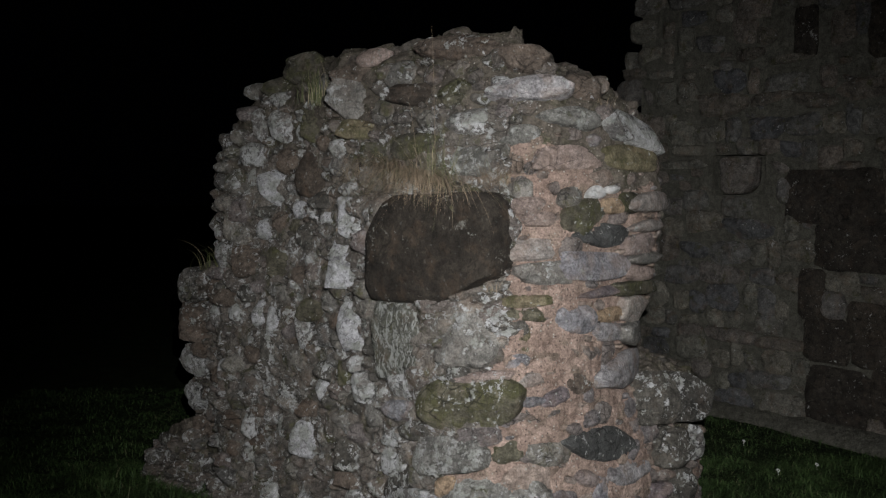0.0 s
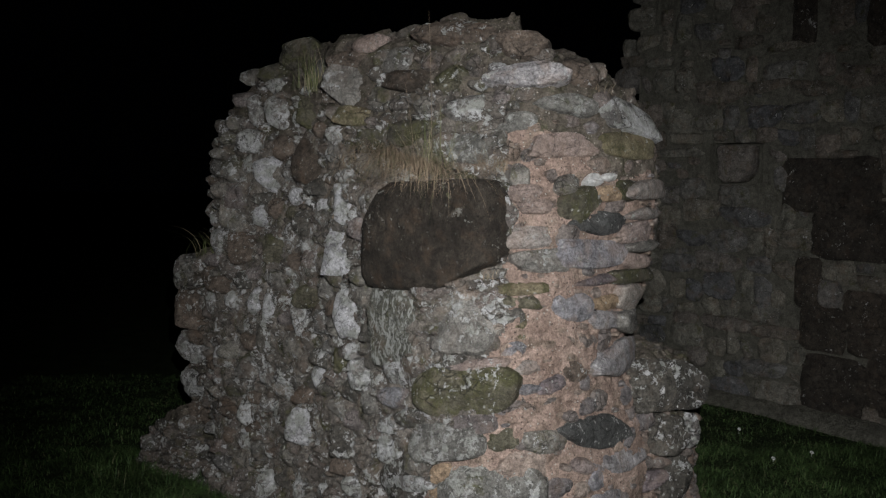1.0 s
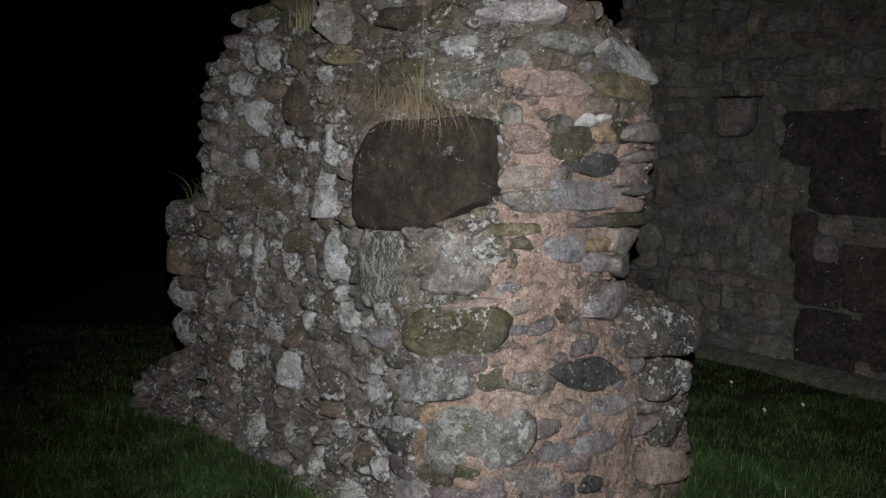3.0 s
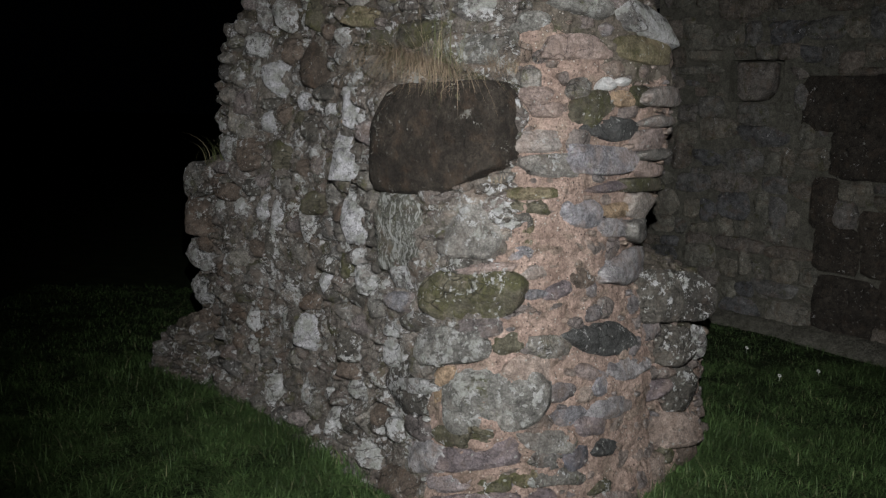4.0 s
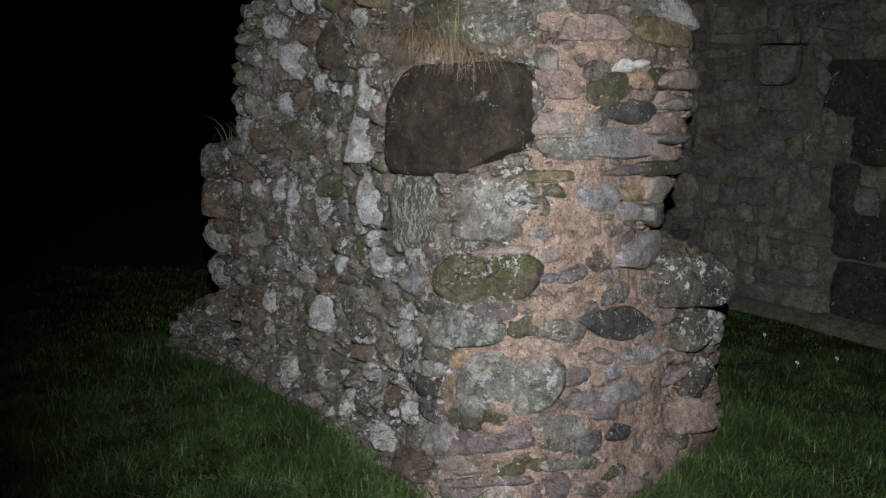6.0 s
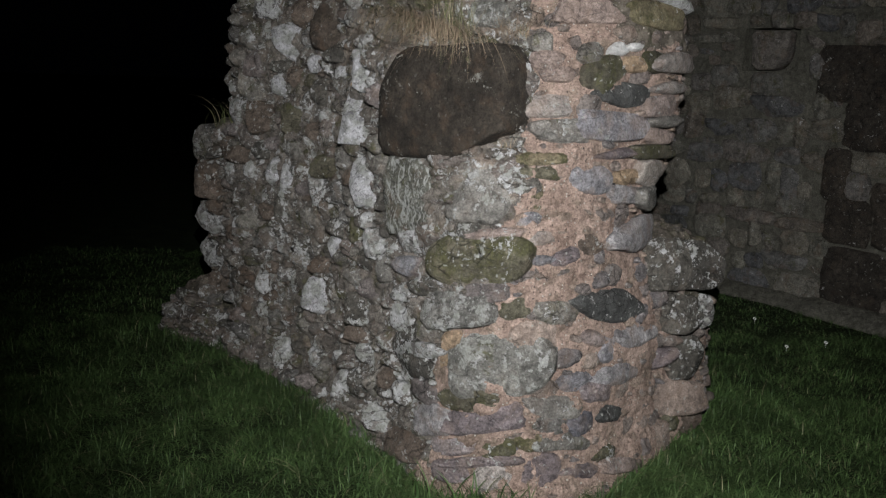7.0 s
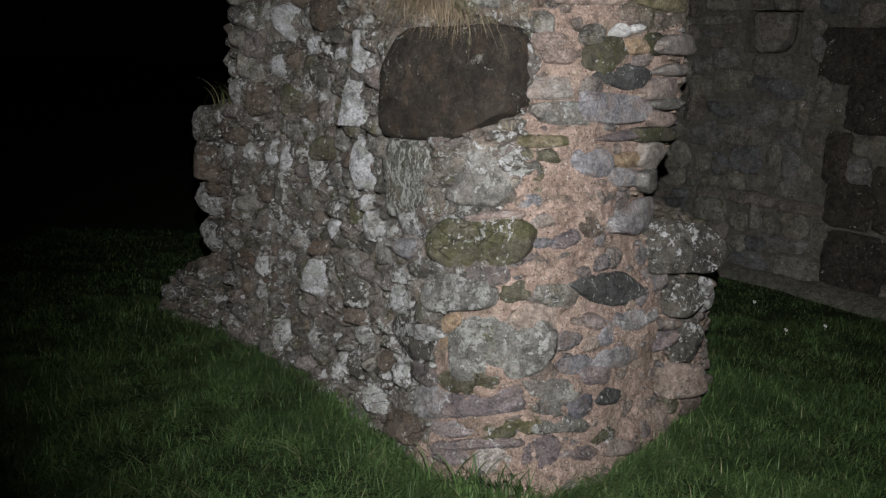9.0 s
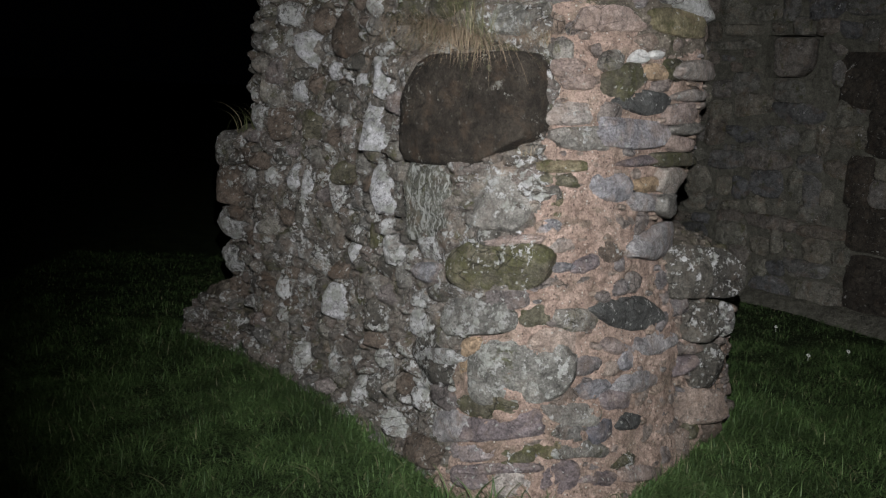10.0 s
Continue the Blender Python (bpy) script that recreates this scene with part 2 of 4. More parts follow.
def thing(name, label, category, group="", kind=""):
    return tagged(new(name), label, category, group, kind)


# ---------------------------------------------------------------- shapes of the ruin
def hash01(ix, iy, iz, seed):
    h = (ix * 374761393 + iy * 668265263 + iz * 2147483647 + seed * 974634907) & 0xFFFFFFFF
    h = ((h ^ (h >> 13)) * 1274126177) & 0xFFFFFFFF
    return ((h ^ (h >> 16)) & 0xFFFFFF) / float(0xFFFFFF)


def vnoise(p, seed=0):
    """Smooth value noise, -1 to 1, for an array of points."""
    i = np.floor(p).astype(np.int64)
    f = p - i
    f = f * f * f * (f * (f * 6 - 15) + 10)
    out = 0
    for dx in (0, 1):
        for dy in (0, 1):
            for dz in (0, 1):
                w = (f[:, 0] if dx else 1 - f[:, 0]) * (f[:, 1] if dy else 1 - f[:, 1]) * (f[:, 2] if dz else 1 - f[:, 2])
                out = out + w * hash01(i[:, 0] + dx, i[:, 1] + dy, i[:, 2] + dz, seed)
    return out * 2 - 1


def fbm(p, scale, octaves=4, seed=0, gain=0.5):
    out, amp, total = 0, 1.0, 0.0
    for k in range(octaves):
        out = out + amp * vnoise(p * scale, seed + 17 * k)
        total += amp
        scale, amp = scale * 2.03, amp * gain
    return out / total


def smooth(a, b, x):
    t = np.clip((x - a) / (b - a), 0, 1)
    return t * t * (3 - 2 * t)


class Lump:
    """A standing lump of walling: a closed foot line, each corner with its height and the slope of its face."""

    def __init__(self, corners, crown, flare=0.05, ledge=None, nose=0, hollows=()):
        n, per = len(corners), 60
        self.hollows = hollows
        c = np.array(corners, float)
        pts = []
        for k in range(n):
            p0, p1, p2, p3 = c[k - 1], c[k], c[(k + 1) % n], c[(k + 2) % n]
            t = np.linspace(0, 1, per, endpoint=False)[:, None]
            pts.append(0.5 * (2 * p1 + (p2 - p0) * t + (2 * p0 - 5 * p1 + 4 * p2 - p3) * t * t + (3 * p1 - p0 - 3 * p2 + p3) * t ** 3))
        pts = np.concatenate(pts)
        self.xy, self.h = pts[:, :2], pts[:, 2]
        step = np.hypot(*(np.roll(self.xy, -1, 0) - self.xy).T)
        self.s = np.concatenate([[0], np.cumsum(step)])[:-1]
        self.round = step.sum()
        self.s = self.s - self.s[nose * per]
        d = np.roll(self.xy, -20, 0) - np.roll(self.xy, 20, 0)
        nrm = np.stack([d[:, 1], -d[:, 0]], 1)
        self.n = nrm / np.hypot(nrm[:, 0], nrm[:, 1])[:, None]
        wide = int(0.45 / (self.round / len(pts)))
        soft = sum(np.roll(self.n, k, 0) * math.exp(-2.0 * (k / wide) ** 2) for k in range(-wide, wide + 1, 4))
        self.drift = soft / np.hypot(soft[:, 0], soft[:, 1])[:, None]
        self.mid, self.crown, self.flare, self.ledge, self.lean = self.xy.mean(0), crown, flare, ledge, pts[:, 3]

    def line(self, s, what):
        ext_s = np.concatenate([self.s - self.round, self.s, self.s + self.round])
        v = np.concatenate([what] * 3)
        if v.ndim == 1:
            return np.interp(s, ext_s, v)
        return np.stack([np.interp(s, ext_s, v[:, k]) for k in range(v.shape[1])], -1)

    def height(self, s):
        return self.line(s, self.h)

    def inset(self, s, z):
        h = self.height(s)
        out = self.line(s, self.lean) * z + self.flare * smooth(0, 0.22, z) + 0.05 * smooth(h - 0.2, h, z) ** 2
        if self.ledge:
            s0, s1, z0, deep = self.ledge
            out = out + deep * smooth(s0 - 0.35, s0 + 0.2, s) * (1 - smooth(s1 - 0.2, s1 + 0.35, s)) * (smooth(z0, z0 + 0.07, z) + 0.8 * smooth(z0 + 0.1, z0 + 0.6, z))
        for s0, z0, rs, rz, deep in self.hollows:
            out = out + deep * np.exp(-((s - s0) / rs) ** 2 - ((z - z0) / rz) ** 2)
        return out

    def face(self, s, z):
        """The place on the face at s metres along the foot line and z metres up."""
        s, z = np.asarray(s, float), np.asarray(z, float)
        xy = self.line(s, self.xy) - self.line(s, self.drift) * self.inset(s, z)[..., None]
        return np.concatenate([xy, z[..., None]], -1)


MAIN = Lump([(-1.25, 4.64, 1.96, 0.01), (-0.95, 4.29, 2.22, 0.01), (-0.65, 3.90, 2.24, 0.03), (-0.43, 3.58, 2.22, 0.0), (-0.23, 3.27, 2.24, 0.0),
             (-0.07, 2.99, 2.24, 0.06), (0.13, 2.84, 2.23, 0.12), (0.34, 2.84, 2.21, 0.12), (0.55, 3.00, 2.12, 0.07), (0.72, 3.20, 2.04, 0.03),
             (0.89, 3.46, 1.99, 0.0), (0.98, 3.80, 1.80, 0.0), (0.95, 4.30, 1.80, 0.05), (0.60, 4.90, 2.0, 0.08), (0.0, 5.30, 2.1, 0.08),
             (-0.7, 5.40, 2.1, 0.08), (-1.20, 5.15, 1.9, 0.05)], 2.31, ledge=(-0.85, 0.14, 1.62, 0.09), nose=6,
            hollows=((1.25, 0.98, 0.40, 0.26, 0.11), (0.02, 1.29, 0.12, 0.05, 0.05)))
REAR = Lump([(-1.39, 5.00, 1.05, -0.13), (-1.27, 4.80, 1.25, -0.12), (-1.00, 4.54, 1.24, -0.04), (-0.8, 4.7, 1.3, 0.06), (-0.9, 5.3, 1.2, 0.06), (-1.2, 5.5, 1.1, 0.0),
             (-1.38, 5.3, 1.05, -0.08)], 1.28, nose=1)
STUB = Lump([(0.70, 3.50, 0.82, -0.03), (0.90, 3.52, 0.88, -0.03), (1.14, 3.80, 0.86, -0.03), (1.27, 4.15, 0.80, 0), (1.15, 4.6, 0.75, 0), (0.7, 4.7, 0.8, 0),
             (0.5, 4.1, 0.9, 0)], 0.90, flare=0.03, nose=2)
LOW = Lump([(-1.74, 5.08, 0.20, 0.0), (-1.63, 4.95, 0.25, 0.0), (-1.45, 4.80, 0.34, 0.02), (-1.25, 4.88, 0.34, 0.1), (-1.35, 5.3, 0.34, 0.1), (-1.63, 5.35, 0.27, 0.1)],
           0.34, flare=0.02, nose=1)

ICO = {}
for level in (1, 2, 3, 4):
    bm = bmesh.new()
    bmesh.ops.create_icosphere(bm, subdivisions=level, radius=1)
    ICO[level] = (np.array([v.co[:] for v in bm.verts]), np.array([[v.index for v in f.verts] for f in bm.faces]))
    bm.free()


def rock(level, seed, square=3.5, cuts=11, rough=0.11, deep=0.60):
    """The corners and faces of a quarried lump that fills a box from -1 to 1: blocky, with broken facets."""
    rng = np.random.default_rng(seed)
    p, f = ICO[level]
    p = p / (np.abs(p) ** square).sum(1, keepdims=True) ** (1 / square)
    for k in range(cuts + 2):
        m = rng.normal(size=3) * (1, 0.4, 1) if k < cuts else np.array([rng.normal(0, 0.12), 1 if k == cuts else -1, rng.normal(0, 0.12)])
        m /= np.linalg.norm(m)
        reach = np.abs(p @ m).max()
        d = reach * rng.uniform(deep, 0.93)
        over = p @ m - d
        p = p - np.clip(over, 0, None)[:, None] * m * 0.92
    p = p + p / np.linalg.norm(p, axis=1, keepdims=True) * (rough * 1.5 * fbm(p + seed * 3.1, 1.5, 5, seed, 0.6) - 0.7 * rough * np.abs(fbm(p * (1, 1, 2.2) + seed, 4.0, 3, seed + 5)))[:, None]
    low, high = p.min(0), p.max(0)
    return (p - (low + high) / 2) / (high - low) * 2, f


SMALL = [rock(3, 300 + k, cuts=8) for k in range(14)]
OUTLINE = {"b": 5.0, "a": 3.2, "r": 2.5, "l": 1.75}


def hewn(level, seed, outline, slant=0.0, rough=1.0, corners=()):
    """A set stone that fills a box from -1 to 1: an uneven outline, a fairly flat broken front and rounded edges."""
    rng = np.random.default_rng(seed)
    p, f = ICO[level]
    m = 6.5
    p = p / ((np.abs(p[:, ::2]) ** outline).sum(1) ** (m / outline) + np.abs(p[:, 1]) ** m)[:, None] ** (1 / m)
    flat = p * (1, 0, 1) + seed * 1.7
    x = p[:, 0] * (1 + slant * p[:, 2]) + rough * (0.15 * fbm(flat, 1.1, 2, seed) + 0.07 * fbm(flat, 4.5, 3, seed + 3))
    z = p[:, 2] * (1 + rng.normal(0, 0.16) * rough * p[:, 0]) + rough * (0.15 * fbm(flat, 1.1, 2, seed + 1) + 0.09 * fbm(flat, 4.5, 3, seed + 4))
    y = p[:, 1]
    p = np.stack([x, y, z], 1)
    if outline > 3 and rough >= 0.5:
        turns = rng.uniform(0, 2 * math.pi, 4)
        flat = p[:, ::2]
        corners = [(math.cos(a), math.sin(a), float((flat @ (math.cos(a), math.sin(a))).max() * rng.uniform(0.78, 0.92))) for a in turns]
    for nx, nz, reach in corners:
        over = p[:, 0] * nx + p[:, 2] * nz - reach
        p = p - np.clip(over, 0, None)[:, None] * np.array([nx, 0, nz])
    for k in range(int(5 * rough)):
        way = np.array([rng.normal(0, 0.55), 1.0, rng.normal(0, 0.55)])
        way /= np.linalg.norm(way)
        over = p @ way - (np.abs(p @ way).max() * rng.uniform(0.72, 0.92))
        p = p - np.clip(over, 0, None)[:, None] * way * 0.9
    front = smooth(-0.2, 0.4, p[:, 1])
    p[:, 1] += front * rough * (0.16 * fbm(p, 1.8, 4, seed + 7, 0.6) - 0.14 * np.abs(fbm(p * (1, 1, 1.6), 3.6, 4, seed + 8, 0.6)))
    low, high = p.min(0), p.max(0)
    return (p - (low + high) / 2) / (high - low) * 2, f


PLATE = hewn(4, 519, 9.0, rough=0.2, corners=((-0.88, 0.47, 0.93), (0.58, -0.81, 0.92)))
MIDDLE = [hewn(3, 200 + k, (3.2, 4.5, 2.4)[k % 3], 0.1 * (k % 3 - 1), 1.2) for k in range(14)]
BLOCKS = [hewn(3, 400 + k, (6.0, 4.5, 9.0)[k % 3], 0.08 * (k % 3 - 1), 0.7) for k in range(12)]
FLAKES = [hewn(3, 330 + k, (3.2, 4.5, 2.0)[k % 3], 0.1 * (k % 3 - 1), 1.3) for k in range(18)]
shared_meshes = {}


def rock_mesh(shape, index, kind, mat):
    key = (kind, index, mat.name)
    if key not in shared_meshes:
        shared_meshes[key] = shade(mesh_of("stone", shape[0], shape[1], mat))
    return shared_meshes[key]


def frame_at(lump, s, z, tilt):
    """Place and axes on a face: along it, out of it, up it."""
    e = 0.04
    p = lump.face(s, z)
    along = lump.face(s + e, z) - lump.face(s - e, z)
    up = lump.face(s, z + e) - lump.face(s, z - e)
    along /= np.linalg.norm(along)
    up /= np.linalg.norm(up)
    out = np.cross(along, up)
    out /= np.linalg.norm(out)
    if lump is MAIN and s < -0.3 or lump is not MAIN:
        # the weathered side is broken in steps, each stone turned towards the end of the wall
        k = 0.62 * float(smooth(-0.3, -0.8, s)) if lump is MAIN else 0.5
        out = out * (1 - k) + np.array([0.05, -1.0, 0.0]) * k
        out /= np.linalg.norm(out)
        along = np.cross(up, out)
        along /= np.linalg.norm(along)
    up = np.cross(out, along)
    a = radians(-tilt)
    x, u = along * math.cos(a) + up * math.sin(a), up * math.cos(a) - along * math.sin(a)
    return p, x, out, u


# ---------------------------------------------------------------- ground
ground_rng = np.random.default_rng(5)


def rise(x, y):
    p = np.stack([x, y, np.zeros_like(x)], 1)
    near = np.exp(-((x - 0) ** 2 + (y - 4) ** 2) / 60)
    return 0.025 * fbm(p, 0.9, 3, 3) * near - 0.01


axis = np.concatenate([[-900, -300, -100, -40, -20, -12], np.arange(-8, 8.01, 0.16), [12, 20, 40, 100, 300, 900]])
gx, gy = np.meshgrid(axis, axis + 3)
gv = np.stack([gx.ravel(), gy.ravel(), rise(gx.ravel(), gy.ravel())], 1)
m = len(axis)
gi = np.arange(m * m).reshape(m, m)
gf = np.stack([gi[:-1, :-1], gi[:-1, 1:], gi[1:, 1:], gi[1:, :-1]], -1).reshape(-1, 4)
ground = tagged(new("ground", shade(mesh_of("ground", gv, gf, TURF))), "dark damp turf at night round the ruin", "ground", kind="structure")


# ---------------------------------------------------------------- the ruined wall end
ruin = thing("stone_ruin", "broken rubble wall end of lichened stones in pinkish mortar", "ruined wall")
TAKEN = {id(l): [] for l in (MAIN, REAR, STUB, LOW)}
stone_count = [0]


def pink_at(s, z):
    """Where the mortar has been renewed: the end face, further round towards the foot."""
    edge = 0.04 - 0.36 * smooth(0.95, 0.45, z) + 0.5 * smooth(1.75, 2.1, z)
    return s - edge


def core(lump, name, label, rows=170, rings=40, seed=1):
    """The mortared heart of a lump, from under the turf to its broken crown."""
    count = max(90, int(lump.round / 0.013))
    s = np.linspace(lump.s.min(), lump.s.min() + lump.round, count, endpoint=False)
    h = lump.height(s)
    layers, tags = [], []
    for k in range(rows):
        v = k / (rows - 1)
        z = v * (h + 0.15) - 0.15
        layers.append(lump.face(s, np.maximum(z, -0.15)))
    rim = layers[-1]
    for k in range(1, rings + 1):
        v = k / rings
        ring = rim.copy()
        ring[:, :2] += (lump.mid - rim[:, :2]) * v
        ring[:, 2] += (lump.crown - rim[:, 2]) * (1 - (1 - v) ** 2.2)
        layers.append(ring)
    p = np.stack(layers)
    flat = p.reshape(-1, 3)
    out = np.concatenate([np.repeat(lump.line(s, lump.n)[None], rows, 0), np.repeat(lump.line(s, lump.n)[None] * 0.15, rings, 0)]).reshape(-1, 2)
    lift = np.concatenate([np.zeros(rows * count), np.ones(rings * count)])
    amount = 0.024 * fbm(flat, 3.0, 3, seed) + 0.016 * fbm(flat, 11, 3, seed + 2) + 0.012 * fbm(flat, 42, 2, seed + 4) - 0.008
    top = np.clip(lift, 0, 1)
    if lump is MAIN:
        where = np.broadcast_to(s, (rows + rings, count)).ravel()
        amount = amount + 0.030 * (0.45 - np.abs(fbm(flat * (1, 1, 1.7), 9, 4, seed + 6))) * (where < 0.2)
        amount = amount + 0.006 + 0.010 * smooth(0.0, -0.2, pink_at(where, flat[:, 2])) * (where < 0.4)
    amount = amount + top * 0.05 * fbm(flat, 5, 4, seed + 9)
    flat = flat + np.concatenate([out * amount[:, None], (top * amount * 1.3)[:, None]], 1)
    n = rows + rings
    gi = np.arange(n * count).reshape(n, count)
    nxt = np.roll(gi, -1, 1)
    faces = np.stack([gi[:-1], nxt[:-1], nxt[1:], gi[1:]], -1)
    me = mesh_of("core", flat, faces.reshape(-1, 4), MORTAR_OLD, MORTAR_PINK, MORTAR_TOP)
    ss, zz = np.broadcast_to(s, (n - 1, count)), p[:-1, :, 2]
    mix = pink_at(ss.ravel(), zz.ravel()) + 0.16 * fbm(flat[: (n - 1) * count], 6, 4, 77)
    slot = np.where((mix > 0) & (ss.ravel() < 1.6), 1, 0) if lump is MAIN else (np.full(mix.shape, 0) if lump is not STUB else np.where(fbm(flat[: (n - 1) * count], 5, 3, 71) > -0.4, 1, 0))
    high = zz.ravel() > lump.height(ss.ravel()) - 0.34 + 0.14 * fbm(flat[: (n - 1) * count], 4, 3, 79)
    slot = np.where(high, 2, slot)
    me.polygons.foreach_set("material_index", slot.astype(np.int32))
    return part(name, shade(me), ruin, label)


core(MAIN, "mortar_core", "rough pinkish lime mortar, weathered grey on one side")
core(REAR, "mortar_core", "weathered grey mortar", rows=90, seed=11)
core(STUB, "mortar_core", "worn mortar of the broken stub", rows=70, seed=21)
core(LOW, "mortar_core", "low mortared footing", rows=24, seed=31)


def place_stone(lump, s, z, w, h, tilt, kind, outline="a", out_by=0.0):
    """One of the larger stones of the ruin, set into a face."""
    k = stone_count[0]
    stone_count[0] += 1
    rng = np.random.default_rng(900 + k)
    p, x, out, u = frame_at(lump, s, z, tilt)
    clean = lump is MAIN and pink_at(s, z) > 0
    proud = {"plate": 0.056, "quartz": 0.02}.get(kind, rng.uniform(0.016, 0.032) if clean else rng.uniform(0.034, 0.058))
    deep = min(0.22, max(0.09, 0.7 * min(w, h) + 0.03))
    shape = PLATE if kind == "plate" else hewn(4 if w * h > 0.018 else 3, 40 + k, OUTLINE[outline], rng.normal(0, 0.12), 0.6 if outline == "r" else 1.0)
    ob = part("stone", shade(mesh_of("stone", shape[0], shape[1], STONE[kind])), ruin)
    m = Matrix([[*r, 0] for r in np.stack([x, out, u], 1).tolist()] + [[0, 0, 0, 1]])
    m.translation = Vector(p + out * (proud - deep / 2 + out_by))
    lean = 0 if kind == "plate" else rng.normal(6, 4)
    ob.matrix_world = m @ Matrix.Rotation(radians(lean), 4, "X") @ Matrix.Diagonal((w / 2 * 1.07, deep / 2, h / 2 * 1.07, 1))
    TAKEN[id(lump)].append((s, z, w / 2, h / 2))


place_stone(MAIN, -0.40, 1.45, 0.59, 0.39, -2, "plate", "b")
place_stone(MAIN, -0.52, 1.10, 0.31, 0.30, -6, "streak", "b")
place_stone(MAIN, -0.19, 1.15, 0.25, 0.26, -5, "palegrey", "b")
place_stone(MAIN, -0.16, 0.90, 0.39, 0.19, -9, "moss", "r")
place_stone(MAIN, -0.08, 1.00, 0.22, 0.04, -7, "pink", "a")
place_stone(MAIN, 0.16, 1.05, 0.09, 0.06, -17, "slate", "l")
place_stone(MAIN, -0.91, 1.10, 0.16, 0.21, 7, "white", "a")
place_stone(MAIN, -1.00, 1.36, 0.19, 0.21, 2, "white", "b")
place_stone(MAIN, -0.96, 1.56, 0.11, 0.17, -2, "white", "b")
place_stone(MAIN, -1.21, 1.54, 0.08, 0.08, 6, "white", "a")
place_stone(MAIN, -0.85, 1.23, 0.06, 0.07, -3, "palegrey", "a")
place_stone(MAIN, -1.32, 1.13, 0.22, 0.11, -2, "moss", "b")
place_stone(MAIN, -1.41, 1.02, 0.11, 0.16, -5, "lichen", "a")
place_stone(MAIN, -1.19, 1.03, 0.12, 0.11, -5, "grey", "a")
place_stone(MAIN, -1.84, 1.06, 0.08, 0.13, 10, "white", "a")
place_stone(MAIN, -1.70, 1.04, 0.09, 0.16, 3, "white", "a")
place_stone(MAIN, -1.72, 0.90, 0.14, 0.20, -5, "mottled", "b")
place_stone(MAIN, -2.01, 1.04, 0.13, 0.12, 4, "lichen", "a")
place_stone(MAIN, -1.77, 1.49, 0.13, 0.10, -2, "white", "r")
place_stone(MAIN, -1.47, 1.59, 0.09, 0.08, -2, "white", "r")
place_stone(MAIN, -1.38, 1.46, 0.16, 0.12, 0, "mottled", "r")
place_stone(MAIN, -1.35, 1.36, 0.10, 0.07, -4, "lichen", "a")
place_stone(MAIN, -2.19, 1.35, 0.12, 0.15, -7, "lichen", "a")
place_stone(MAIN, -2.08, 1.49, 0.08, 0.15, -2, "grey", "a")
place_stone(MAIN, -1.94, 1.33, 0.20, 0.18, -3, "brown", "b")
place_stone(MAIN, -1.66, 1.33, 0.14, 0.15, -3, "moss", "a")
place_stone(MAIN, -1.43, 1.28, 0.15, 0.09, -4, "brown", "a")
place_stone(MAIN, -1.74, 1.58, 0.15, 0.06, -2, "mottled", "a")
place_stone(MAIN, -2.15, 1.62, 0.13, 0.09, -2, "grey", "r")
place_stone(REAR, -0.19, 0.72, 0.19, 0.15, 21, "lichen", "a")
place_stone(REAR, -0.19, 0.51, 0.23, 0.20, 25, "lichen", "l")
place_stone(REAR, -0.15, 1.15, 0.20, 0.20, 0, "grey", "a")
place_stone(REAR, -0.06, 0.95, 0.23, 0.22, -0, "brown", "a")
place_stone(REAR, 0.15, 1.15, 0.16, 0.14, -8, "brown", "a")
place_stone(REAR, -0.08, 0.35, 0.22, 0.15, -3, "brown", "a")
place_stone(MAIN, -2.19, 0.73, 0.08, 0.11, 4, "lichen", "a")
place_stone(MAIN, -1.71, 0.70, 0.12, 0.11, -6, "lichen", "a")
place_stone(MAIN, -1.22, 0.77, 0.08, 0.13, -12, "white", "r")
place_stone(MAIN, -0.87, 0.95, 0.10, 0.07, -0, "lichen", "a")
place_stone(MAIN, -0.79, 0.87, 0.15, 0.13, -3, "lichen", "b")
place_stone(MAIN, -0.52, 0.92, 0.17, 0.09, -8, "lichen", "b")
place_stone(MAIN, -0.52, 0.82, 0.21, 0.08, -7, "slate", "a")
place_stone(MAIN, -0.96, 0.69, 0.17, 0.12, 5, "palegrey", "l")
place_stone(MAIN, -0.71, 0.78, 0.10, 0.11, -6, "palegrey", "a")
place_stone(MAIN, -1.00, 0.89, 0.08, 0.11, -5, "moss", "a")
place_stone(MAIN, -0.97, 0.79, 0.10, 0.07, -2, "grey", "a")
place_stone(MAIN, -1.46, 0.88, 0.16, 0.12, -6, "grey", "a")
place_stone(MAIN, -1.41, 0.74, 0.11, 0.12, -6, "grey", "a")
place_stone(MAIN, -1.92, 0.48, 0.11, 0.14, 9, "lichen", "a")
place_stone(MAIN, -1.72, 0.56, 0.08, 0.08, -6, "lichen", "a")
place_stone(MAIN, -1.37, 0.51, 0.21, 0.23, -5, "white", "b")
place_stone(MAIN, -0.91, 0.56, 0.19, 0.15, -7, "mottled", "b")
place_stone(MAIN, -1.62, 0.53, 0.06, 0.12, -3, "lichen", "a")
place_stone(MAIN, -1.34, 0.67, 0.18, 0.10, -7, "brown", "b")
place_stone(MAIN, -0.56, 0.71, 0.15, 0.08, -8, "lichen", "a")
place_stone(MAIN, -0.54, 0.61, 0.20, 0.12, -4, "lichen", "a")
place_stone(MAIN, -0.24, 0.71, 0.30, 0.14, -13, "palelichen", "b")
place_stone(MAIN, -0.48, 0.49, 0.31, 0.21, -8, "mottled", "r")
place_stone(MAIN, -0.39, 0.52, 0.22, 0.06, -12, "lichen", "a")
place_stone(MAIN, -0.24, 0.59, 0.10, 0.07, -28, "ochre", "a")
